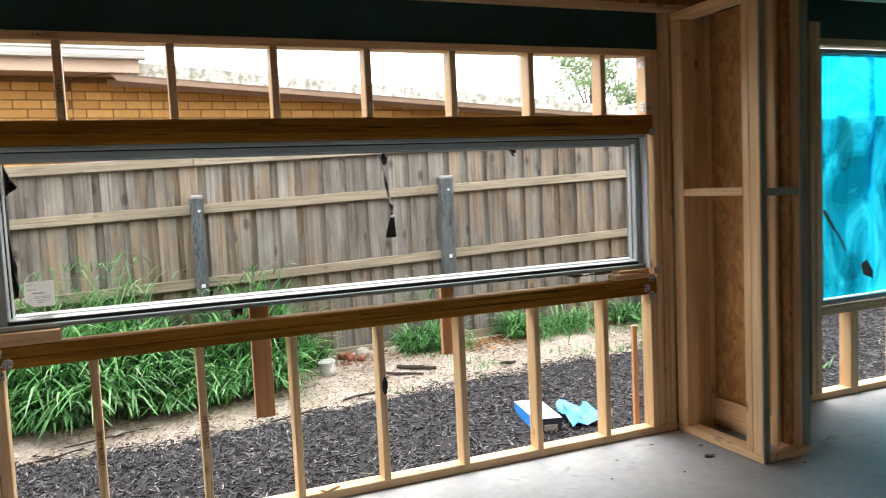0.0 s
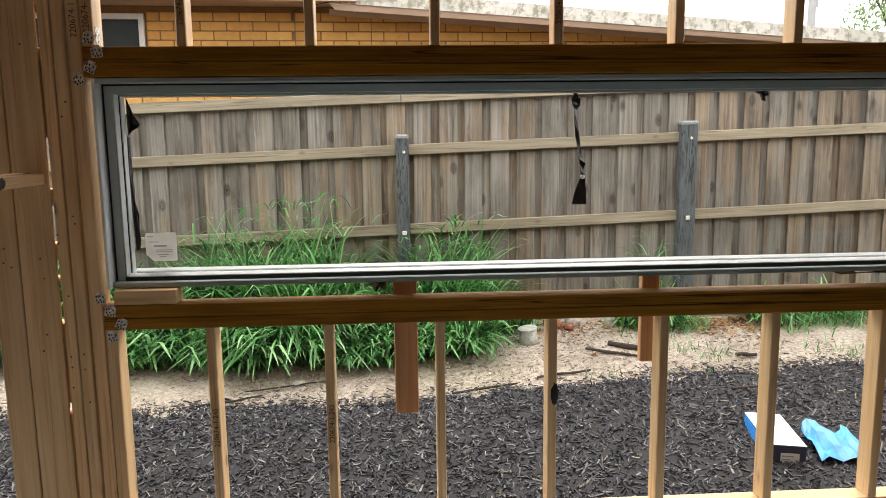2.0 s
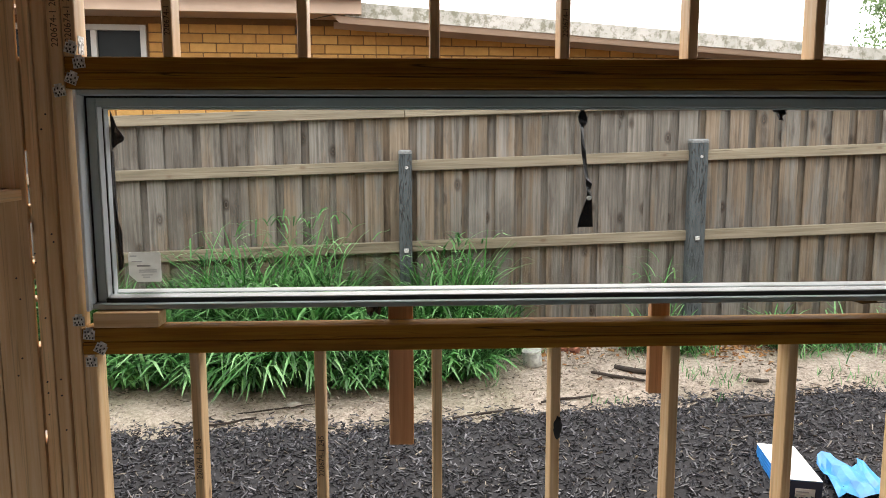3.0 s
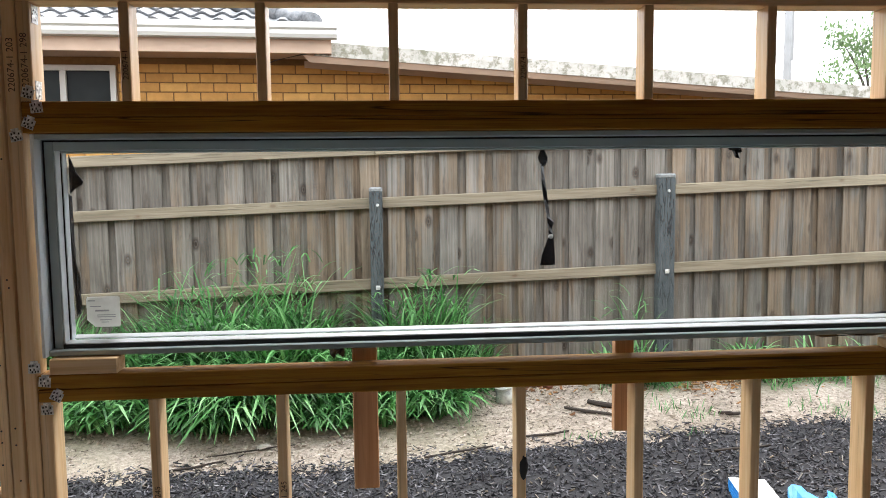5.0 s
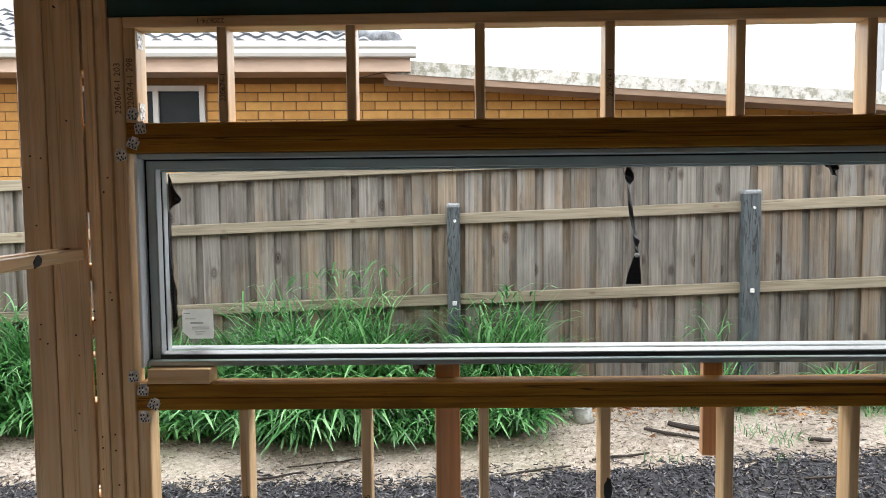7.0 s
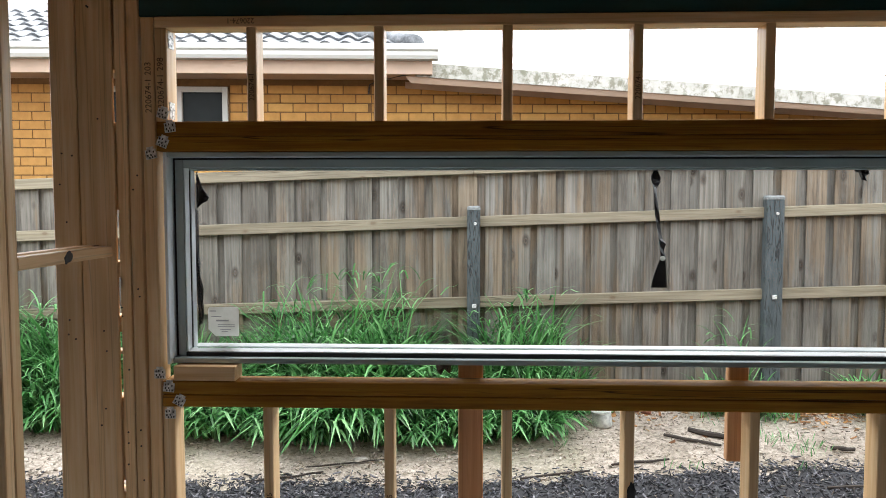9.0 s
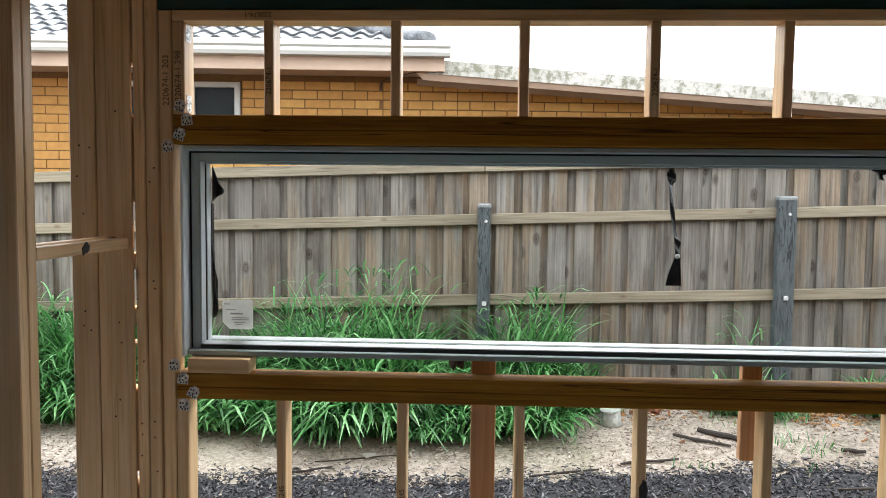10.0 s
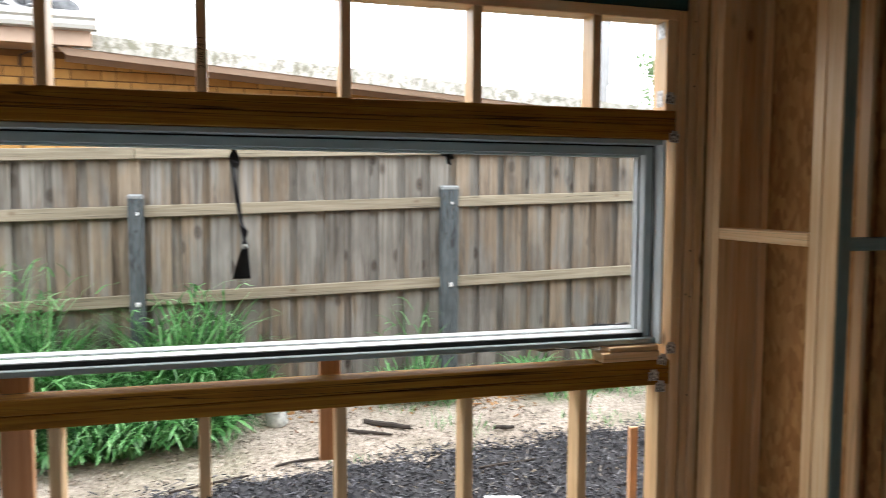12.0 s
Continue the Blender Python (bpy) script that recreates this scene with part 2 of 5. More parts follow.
def make_leaf(name, dark, mid, light):
    m, nt, b = material(name)
    g = nt.nodes.new("ShaderNodeNewGeometry")
    v = coords(nt, (1, 1, 1))
    n = noise_tex(nt, v, 1.8, 3)
    col = ramp(nt, g.outputs["Random Per Island"], [(0.0, dark), (0.55, mid), (1.0, light)])
    col = blend(nt, 0.6, col, ramp(nt, n, [(0.3, (0.7, 0.75, 0.7)), (0.7, (1.15, 1.15, 1.0))]), "MULTIPLY")
    nt.links.new(col, b.inputs["Base Color"])
    b.inputs["Roughness"].default_value = 0.42
    b.inputs["Transmission Weight"].default_value = 0.0
    tr = nt.nodes.new("ShaderNodeBsdfTranslucent")
    nt.links.new(col, tr.inputs["Color"])
    ms = nt.nodes.new("ShaderNodeMixShader")
    ms.inputs[0].default_value = 0.38
    out = nt.nodes["Material Output"]
    nt.links.new(b.outputs[0], ms.inputs[1])
    nt.links.new(tr.outputs[0], ms.inputs[2])
    nt.links.new(ms.outputs[0], out.inputs[0])
    return m


def make_islands(name, stops, rough=0.9):
    """Loose pieces, each with a colour of its own."""
    m, nt, b = material(name)
    g = nt.nodes.new("ShaderNodeNewGeometry")
    v = coords(nt, (1, 1, 1))
    n = noise_tex(nt, v, 60, 3)
    col = ramp(nt, g.outputs["Random Per Island"], stops)
    col = blend(nt, 0.6, col, ramp(nt, n, [(0.3, (0.6, 0.6, 0.6)), (0.7, (1.2, 1.2, 1.2))]), "MULTIPLY")
    nt.links.new(col, b.inputs["Base Color"])
    b.inputs["Roughness"].default_value = rough
    return m


def make_post():
    m, nt, b = material("cracked_grey_post")
    v = coords(nt, (1, 1, 0.25), jitter=20)
    n = noise_tex(nt, v, 30, 5, 0.65)
    col = ramp(nt, n, [(0.3, (0.045, 0.056, 0.060)), (0.7, (0.088, 0.102, 0.106))])
    vc = coords(nt, (1, 1, 0.10), jitter=20)
    c = noise_tex(nt, vc, 24, 3, 0.5, 1.5)
    line = ramp(nt, c, [(0.47, (0, 0, 0)), (0.49, (0.9, 0.9, 0.9)), (0.51, (0.9, 0.9, 0.9)), (0.53, (0, 0, 0))])
    nt.links.new(blend(nt, line, col, (0.012, 0.013, 0.014)), b.inputs["Base Color"])
    b.inputs["Roughness"].default_value = 0.9
    bump(nt, b, n, 0.5, 0.004)
    return m


def make_mossy():
    m, nt, b = material("weathered_white_barge")
    v = coords(nt, (1, 1, 1))
    n1, n2 = noise_tex(nt, v, 3.0, 5, 0.7), noise_tex(nt, v, 14, 5, 0.7)
    col = ramp(nt, n1, [(0.42, (0.43, 0.405, 0.37)), (0.62, (0.30, 0.29, 0.25))])
    mo = ramp(nt, n2, [(0.48, (0, 0, 0)), (0.60, (0.8, 0.8, 0.8))])
    nt.links.new(blend(nt, mo, col, (0.135, 0.13, 0.085)), b.inputs["Base Color"])
    b.inputs["Roughness"].default_value = 0.85
    bump(nt, b, n2, 0.4, 0.01)
    return m


def make_tile():
    m, nt, b = material("weathered_roof_tile")
    v = coords(nt, (1, 1, 1), jitter=30)
    n = noise_tex(nt, v, 9, 5, 0.7)
    n2 = noise_tex(nt, v, 45, 4, 0.7)
    col = ramp(nt, n, [(0.35, (0.05, 0.055, 0.06)), (0.6, (0.17, 0.175, 0.185))])
    col = blend(nt, 0.8, col, ramp(nt, n2, [(0.3, (0.6, 0.6, 0.6)), (0.7, (1.2, 1.2, 1.2))]), "MULTIPLY")
    nt.links.new(col, b.inputs["Base Color"])
    b.inputs["Roughness"].default_value = 0.6
    bump(nt, b, n2, 0.4, 0.004)
    return m


def make_glass(name, tint=(1, 1, 1), mixed=0.0):
    """A thin pane: clear with a gloss; mixed: how much of a dull film lies on it."""
    m, nt, b = material(name)
    nt.nodes.remove(b)
    out = nt.nodes["Material Output"]
    tr = nt.nodes.new("ShaderNodeBsdfTransparent")
    tr.inputs["Color"].default_value = (*tint, 1)
    gl = nt.nodes.new("ShaderNodeBsdfGlossy")
    gl.inputs["Roughness"].default_value = 0.02
    fr = nt.nodes.new("ShaderNodeFresnel")
    fr.inputs["IOR"].default_value = 1.45
    mx = nt.nodes.new("ShaderNodeMixShader")
    less = nt.nodes.new("ShaderNodeMath")
    less.operation = "MULTIPLY"
    less.inputs[1].default_value = 0.6
    nt.links.new(fr.outputs[0], less.inputs[0])
    nt.links.new(less.outputs[0], mx.inputs[0])
    nt.links.new(tr.outputs[0], mx.inputs[1])
    nt.links.new(gl.outputs[0], mx.inputs[2])
    nt.links.new(mx.outputs[0], out.inputs[0])
    return m


def make_film():
    """Blue protective film: light comes through it, folds and overlaps are denser."""
    m, nt, b = material("blue_protective_film")
    out = nt.nodes["Material Output"]
    v = coords(nt, (1, 1, 0.5))
    n = noise_tex(nt, v, 3.2, 4, 0.6, 1.2)
    col = ramp(nt, n, [(0.35, (0.0, 0.38, 0.64)), (0.5, (0.006, 0.57, 0.82)), (0.62, (0.03, 0.75, 0.93))])
    nt.links.new(col, b.inputs["Base Color"])
    b.inputs["Roughness"].default_value = 0.25
    bump(nt, b, n, 0.6, 0.02)
    tl = nt.nodes.new("ShaderNodeBsdfTranslucent")
    tp = nt.nodes.new("ShaderNodeBsdfTransparent")
    nt.links.new(col, tl.inputs["Color"])
    nt.links.new(col, tp.inputs["Color"])
    m1, m2 = nt.nodes.new("ShaderNodeMixShader"), nt.nodes.new("ShaderNodeMixShader")
    m1.inputs[0].default_value = 0.75
    dens = ramp(nt, n, [(0.38, (0.22, 0.22, 0.22)), (0.62, (0.72, 0.72, 0.72))])
    nt.links.new(b.outputs[0], m1.inputs[1])
    nt.links.new(tl.outputs[0], m1.inputs[2])
    nt.links.new(dens, m2.inputs[0])
    nt.links.new(tp.outputs[0], m2.inputs[1])
    nt.links.new(m1.outputs[0], m2.inputs[2])
    nt.links.new(m2.outputs[0], out.inputs[0])
    return m


OSB, CONCRETE, BRICK, SAND = make_osb(), make_concrete(), make_brick(), make_sand()
MORTAR = plain("mortar", (0.16, 0.085, 0.032), 0.95, 0, 0.15, 20.0, 0.3)
CAP = plain("pale_worn_cap", (0.19, 0.20, 0.20), 0.9, 0, 0.35, 60.0, 0.4)
POST, MOSSY, TILE = make_post(), make_mossy(), make_tile()
GLASS, FILM = make_glass("window_glass"), make_film()
DARK_GLASS = plain("dark_window_glass", (0.02, 0.023, 0.023), 0.15, 0, 0.3, 2.0, 0.0)
DARK_GLASS.node_tree.nodes["Principled BSDF"].inputs["Specular IOR Level"].default_value = 0.05
GRASS = make_leaf("grass_blades", (0.016, 0.070, 0.018), (0.098, 0.30, 0.085), (0.31, 0.57, 0.27))
WEED = make_leaf("broad_weed_leaves", (0.035, 0.085, 0.032), (0.06, 0.13, 0.055), (0.12, 0.21, 0.10))
# Leaf colour lightened to stand in for haze over the distance.
FOLIAGE = make_leaf("tree_leaves", (0.07, 0.12, 0.05), (0.11, 0.18, 0.075), (0.17, 0.25, 0.11))
# The bright bluish stop paints sky glints onto some of the chips.
CHIPS = make_islands("bark_mulch", [(0.0, (0.004, 0.004, 0.006)), (0.45, (0.012, 0.012, 0.016)), (0.76, (0.040, 0.039, 0.049)), (0.93, (0.135, 0.130, 0.145)), (0.994, (0.20, 0.165, 0.12)), (1.0, (0.42, 0.36, 0.28))], 0.5)
MULCH_BED = plain("mulch_fines", (0.012, 0.011, 0.013), 0.95, 0, 0.5, 40.0, 0.9, 90.0)
LEAF_LITTER = make_islands("brown_leaves", [(0.0, (0.10, 0.04, 0.015)), (0.5, (0.28, 0.13, 0.045)), (1.0, (0.45, 0.26, 0.10))])
CRUMBS = make_islands("soil_crumbs", [(0.0, (0.27, 0.228, 0.182)), (0.6, (0.38, 0.325, 0.268)), (1.0, (0.47, 0.41, 0.345))])
LITTER = make_islands("dry_litter", [(0.0, (0.03, 0.022, 0.018)), (0.45, (0.09, 0.065, 0.045)), (0.88, (0.18, 0.14, 0.10)), (1.0, (0.38, 0.32, 0.24))])


# ---- builders ----
def link(name, bm, mat, parent=None, label="", smooth=False):
    """One bmesh as one mesh object."""
    me = bpy.data.meshes.new(name)
    bm.normal_update()
    bm.to_mesh(me)
    bm.free()
    if mat:
        me.materials.append(mat)
    if smooth:
        for p in me.polygons:
            p.use_smooth = True
    ob = new(name, me)
    ob.parent = parent
    if label:
        ob["label"] = label
    return ob


part = link


def empty(name, place=(0, 0, 0), label="", category="", group="", kind=""):
    ob = new(name)
    ob.location = place
    ob.empty_display_size = 0.1
    return tagged(ob, label, category, group, kind)


def add_box(bm, lo, hi, bev=0.0, m=None):
    lo, hi = Vector(lo), Vector(hi)
    got = bmesh.ops.create_cube(bm, size=1.0, matrix=(m or Matrix()) @ Matrix.Translation((lo + hi) / 2) @ Matrix.Diagonal((*(hi - lo), 1)))
    if bev:
        edges = {e for v in got["verts"] for e in v.link_edges}
        bmesh.ops.bevel(bm, geom=list(edges), offset=bev, segments=1, affect="EDGES")


def add_cyl(bm, r1, r2, depth, m, seg=16, caps=True):
    bmesh.ops.create_cone(bm, cap_ends=caps, segments=seg, radius1=r1, radius2=r2, depth=depth, matrix=m)


def box_part(name, lo, hi, mat, parent=None, label="", bev=0.002):
    bm = bmesh.new()
    c = (Vector(lo) + Vector(hi)) / 2
    add_box(bm, Vector(lo) - c, Vector(hi) - c, bev)
    ob = link(name, bm, mat, parent, label)
    ob.location = c - (parent.location if parent else Vector())
    return ob


def timber(name, lo, hi, mat, parent=None, label="", bev=0.003, skew=None):
    """A sawn length between two corners; the mesh runs along its own z, so the grain follows it."""
    lo, hi = Vector(lo), Vector(hi)
    size, c = hi - lo, (hi + lo) / 2
    axis = max(range(3), key=lambda i: size[i])
    if axis == 2:
        dims, turn = size, Matrix()
    elif axis == 0:
        dims, turn = Vector((size.z, size.y, size.x)), Matrix.Rotation(radians(90), 4, "Y")
    else:
        dims, turn = Vector((size.x, size.z, size.y)), Matrix.Rotation(radians(-90), 4, "X")
    bm = bmesh.new()
    add_box(bm, -dims / 2, dims / 2, bev)
    ob = link(name, bm, mat, parent, label)
    base = Matrix.Translation(-parent.location) if parent else Matrix()
    ob.matrix_local = base @ Matrix.Translation(c) @ (skew or Matrix()) @ turn
    return ob


def tube(bm, pts, radii, seg=6):
    """A tapering tube along points."""
    rings = []
    for i, p in enumerate(pts):
        p = Vector(p)
        d = (Vector(pts[min(i + 1, len(pts) - 1)]) - Vector(pts[max(i - 1, 0)])).normalized()
        a = d.orthogonal().normalized()
        b2 = d.cross(a)
        rings.append([bm.verts.new(p + radii[i] * (math.cos(k * 2 * math.pi / seg) * a + math.sin(k * 2 * math.pi / seg) * b2)) for k in range(seg)])
    for r0, r1 in zip(rings, rings[1:]):
        for k in range(seg):
            bm.faces.new((r0[k], r0[(k + 1) % seg], r1[(k + 1) % seg], r1[k]))
    for r in (rings[0], rings[-1]):
        try:
            bm.faces.new(r)
        except ValueError:
            pass


def ground_z(x, y):
    return -0.30 + max(-0.02, min(3.6, y - 3.9)) * 0.075


W, WB = 3.75, 3.84          # inner and outer face of the stud wall
PITCH, C4 = 0.45, 1.19      # cripple stud spacing, left edge of the fourth
TOP = 2.43                  # underside of the roof framing


# ---- slab, room shell ----
floor = box_part("floor", (-4.5, -4.5, -0.32), (8.5, 3.86, 0.0), CONCRETE, None, "", 0.004)
tagged(floor, "grey concrete slab with dark stains and dust", "floor", kind="structure")
ceiling = box_part("ceiling", (-4.5, -4.5, 2.62), (8.5, 3.9, 2.70), PLASTER, None, "", 0)
tagged(ceiling, "unlined timber roof deck above the joists", "ceiling", kind="structure")


def shell_wall(name, lo, hi):
    tagged(box_part(name, lo, hi, PLASTER, None, "", 0), "plain unlined board wall", "wall", kind="structure")


for side, x0, x1, y0, y1 in (("west", -4.6, -4.5, -1.5, -0.5), ("east", 8.5, 8.6, -1.5, -0.6)):
    shell_wall("wall_%s_far" % side, (x0, -4.5, 0), (x1, y0, 2.62))
    shell_wall("wall_%s_near" % side, (x0, y1, 0), (x1, 3.85, 2.62))
    shell_wall("wall_%s_head" % side, (x0, y0, 2.1), (x1, y1, 2.62))
shell_wall("wall_south", (-4.5, -4.6, 0), (8.5, -4.5, 2.62))

# ---- window wall frame ----
frame_wall = empty("wall_north", (0, W, 0), "bare pine stud wall with laminated lintel and sill round a long window", "stud wall", kind="structure")
XL, XR = -0.445, 2.84
ZL0, ZL1 = 1.754, 1.86      # lintel
ZS0, ZS1 = 0.832, 0.926     # sill
for x0, x1, z1 in ((-0.633, -0.594, TOP), (-0.589, -0.546, TOP), (-0.537, -0.4915, 2.225)):
    timber("stud", (x0, W, 0.046), (x1, WB, z1), PINE, frame_wall)
timber("jack_stud", (-0.488, W, 0.045), (XL, WB, ZS0), PINE, frame_wall)
timber("jack_stud", (-0.488, W, ZL1), (XL, WB, 2.187), PINE, frame_wall)
timber("jack_stud", (XR, W, 0.045), (XR + 0.043, WB, ZS0), PINE, frame_wall)
timber("jack_stud", (XR, W, ZL1), (XR + 0.043, WB, 2.187), PINE, frame_wall)
for x0, x1, z1 in ((2.887, 2.928, 2.225), (2.936, 2.970, TOP), (2.975, 3.012, TOP)):
    timber("stud", (x0, W, 0.046), (x1, WB, z1), PINE, frame_wall)
timber("bottom_plate", (-0.646, W, 0.0), (3.012, WB, 0.045), PINE, frame_wall)
timber("top_plate", (-0.4885, W, 2.187), (2.8845, WB, 2.226), PINE, frame_wall)
for k in range(2):
    h = (ZL1 - ZL0) / 2
    timber("lintel_board", (-0.488, W - 0.002, ZL0 + k * h + 0.0008), (2.884, WB, ZL0 + (k + 1) * h - 0.0008), LVL, frame_wall, "orange-brown laminated lintel")
for z0, z1 in ((ZS0, 0.876), (0.8775, ZS1)):
    timber("sill_board", (-0.488, W - 0.002, z0), (2.884, WB, z1), LVL, frame_wall, "orange-brown laminated sill")
for k in range(1, 8):
    x = C4 + PITCH * (k - 4)
    timber("cripple_stud", (x, W, ZL1), (x + 0.035, WB, 2.187), PINE, frame_wall)
LOWER = (-0.12, 0.32, 0.745, 1.18, 1.62, 2.066, 2.51)
for x in LOWER:
    timber("cripple_stud", (x, W, 0.045), (x + 0.035, WB, ZS0), PINE, frame_wall)
timber("packer", (-0.445, W - 0.004, 0.928), (-0.218, WB - 0.01, 0.982), PINE, frame_wall, "short pine packer under the window")
timber("packer", (2.60, W - 0.004, 0.928), (2.84, WB - 0.01, 0.962), PINE, frame_wall, "short pine packer under the window")
timber("packer", (2.635, W + 0.004, 0.963), (2.84, WB - 0.01, 0.982), PINE, frame_wall, "thin pine packer under the window")
beam = box_part("steel_beam", (-0.543, W + 0.004, 2.228), (2.93, WB + 0.05, TOP), STEEL_GREEN)
tagged(beam, "dark green painted beam over the window wall", "beam", kind="structure")

# ---- long fixed window ----
win = empty("window_1", (0, W, 0), "long fixed aluminium window with clear glass and inner frame coloured paler where lit", "window", kind="structure")
OX0, OX1, OZ0, OZ1 = -0.470, 2.853, 0.985, 1.752


def ring(bm, x0, x1, z0, z1, t, y0, y1, bev=0.002, tb=None):
    tb = t if tb is None else tb
    add_box(bm, (x0, y0, z0), (x0 + t, y1, z1), bev)
    add_box(bm, (x1 - t, y0, z0), (x1, y1, z1), bev)
    add_box(bm, (x0 + t, y0, z1 - t), (x1 - t, y1, z1), bev)
    add_box(bm, (x0 + t, y0, z0), (x1 - t, y1, z0 + tb), bev)


bm = bmesh.new()
add_box(bm, (OX0, 0.006, OZ0), (OX0 + 0.012, 0.100, OZ1), 0.002)
add_box(bm, (OX1 - 0.012, 0.006, OZ0), (OX1, 0.100, OZ1), 0.002)
part("reveal_liner", bm, ALU_LIT, win, "side reveal liner coloured pale for the light on it")
bm = bmesh.new()
add_box(bm, (OX0 + 0.0125, 0.010, OZ1 - 0.018), (OX1 - 0.0125, 0.100, OZ1), 0.002)
add_box(bm, (OX0 + 0.0125, 0.030, OZ0), (OX1 - 0.0125, 0.120, OZ0 + 0.021), 0.003)
ring(bm, OX0 + 0.022, OX1 - 0.022, OZ0 + 0.0215, OZ1 - 0.0245, 0.030, 0.060, 0.135, 0.002, 0.003)
part("window_frame", bm, ALU, win, "grey aluminium frame")
bm = bmesh.new()
add_box(bm, (OX0 + 0.0125, 0.070, OZ0 + 0.0215), (OX0 + 0.0215, 0.090, OZ1 - 0.0185))
add_box(bm, (OX1 - 0.0215, 0.070, OZ0 + 0.0215), (OX1 - 0.0125, 0.090, OZ1 - 0.0185))
add_box(bm, (OX0 + 0.022, 0.075, OZ1 - 0.0242), (OX1 - 0.022, 0.095, OZ1 - 0.0182))
add_box(bm, (OX0 + 0.052, 0.056, OZ0 + 0.0215), (OX1 - 0.052, 0.080, OZ0 + 0.036))
for side, edge in ((1, OX0), (-1, OX1)):
    lo_x, hi_x = sorted((edge + side * 0.0525, edge + side * 0.068))
    add_box(bm, (lo_x, 0.090, OZ0 + 0.040), (hi_x, 0.126, OZ1 - 0.0545))
part("gasket", bm, RUBBER, win, "black rubber gasket")
bm = bmesh.new()
for side, edge in ((1, OX0), (-1, OX1)):
    for off, y, half in ((0.0585, 0.074, 0.013), (0.0715, 0.098, 0.011)):
        splay = Matrix.Translation((edge + side * off, y, 0)) @ Matrix.Rotation(radians(-16 * side), 4, "Z")
        add_box(bm, (-0.002, -half, OZ0 + 0.040), (0.002, half, OZ1 - 0.0545), 0.0005, splay)
for z, dy, deep in ((OZ0 + 0.041, 0.0, 0.011), (OZ0 + 0.055, 0.026, 0.010)):
    slope_ = Matrix.Translation((0, 0.072 + dy, z)) @ Matrix.Rotation(radians(30), 4, "X")
    add_box(bm, (OX0 + 0.0785 - 0.02 * (dy == 0), -deep, -0.003), (OX1 - 0.0785 + 0.02 * (dy == 0), deep, 0.003), 0.001, slope_)
part("glazing_bead", bm, ALU_LIT, win, "glazing bead coloured pale for the light on it")
bm = bmesh.new()
add_box(bm, (OX0 + 0.052, 0.086, OZ1 - 0.062), (OX1 - 0.052, 0.128, OZ1 - 0.055), 0.001)
part("head_bead", bm, ALU, win, "grey glazing bead at the head")
bm = bmesh.new()
add_box(bm, (OX0 + 0.075, 0.108, OZ0 + 0.068), (OX1 - 0.075, 0.112, OZ1 - 0.064))
pane = part("pane", bm, GLASS, win)
pane.visible_shadow = False

# ---- nib walls either side of the window ----
tagged(box_part("wall_sheathing", (2.886, WB + 0.002, -0.05), (4.19, WB + 0.014, 2.62), OSB, None, "", 0), "strand board sheathing outside the studs", "sheathing", kind="structure")
tagged(box_part("wall_sheathing", (-0.63, WB + 0.052, 2.228), (2.95, WB + 0.064, 2.62), OSB, None, "", 0), "strand board sheathing above the window", "sheathing", kind="structure")
nib = empty("wall_nib_east", (3.015, 3.09, 0), "boxed pine stud return wall with strand board lining", "stud wall", kind="structure")
N = (3.015, 3.105)
timber("bottom_plate", (N[0], 3.09, 0), (N[1], 3.748, 0.045), PINE, nib)
timber("top_plate", (N[0], 3.09, TOP - 0.05), (N[1], 3.748, TOP), PINE, nib)
for y0, y1 in ((3.092, 3.160), (3.1625, 3.208)):
    timber("stud", (N[0], y0, 0.045), (3.060, y1, TOP - 0.05), PINE, nib)
for y0, y1 in ((3.660, 3.702), (3.7055, 3.747)):
    timber("stud", (N[0], y0, 0.045), (N[1], y1, TOP - 0.05), PINE, nib)
timber("noggin", (N[0], 3.209, 1.388), (N[1], 3.658, 1.430), PINE, nib)
timber("bottom_plate", (3.107, 3.09, 0), (3.345, 3.135, 0.045), PINE, nib)
timber("bottom_plate", (3.264, 3.137, 0), (3.354, 3.748, 0.045), PINE, nib)
# Thin strip added to carry teal light on the stud's room face.
timber("facing_strip", (3.0165, 3.084, 0.002), (3.059, 3.0895, TOP), PINE_TEAL_LIT, nib, "thin strip coloured as teal light on the stud face")
timber("stud", (3.178, 3.150, 0.045), (3.196, 3.193, TOP), PINE, nib)
timber("stud", (3.283, 3.094, 0.045), (3.345, 3.172, TOP), PINE, nib)
# Strip and noggin below have the same teal light in their colour.
timber("facing_strip", (3.286, 3.087, 0.047), (3.344, 3.0925, TOP), PINE_TEAL_LIT, nib, "thin strip coloured as teal light on the stud face")
timber("noggin", (3.0625, 3.092, 1.383), (3.281, 3.135, 1.422), PINE_TEAL_LIT, nib, "pine noggin coloured as in teal light")
timber("skirting_board", (3.240, 3.20, 0.047), (3.258, 3.690, 0.18), PINE, nib)
timber("back_stud", (3.109, 3.695, 0.0), (3.2225, 3.745, TOP), PINE, nib)
timber("back_stud", (3.2265, 3.695, 0.0), (3.262, 3.745, TOP), PINE, nib)
bm = bmesh.new()
add_box(bm, (-0.005, -0.30, -1.2), (0.005, 0.30, 1.2), 0.001)
o = part("strand_board", bm, OSB, nib, "brown strand board sheet")
o.location = (0.255, 0.35, 1.22)
bm = bmesh.new()
add_box(bm, (-0.041, -0.004, -1.18), (0.041, 0.004, 1.18), 0.001)
o = part("strand_board", bm, OSB, nib, "brown strand board sheet")
o.location = (0.224, 0.115, 1.23)

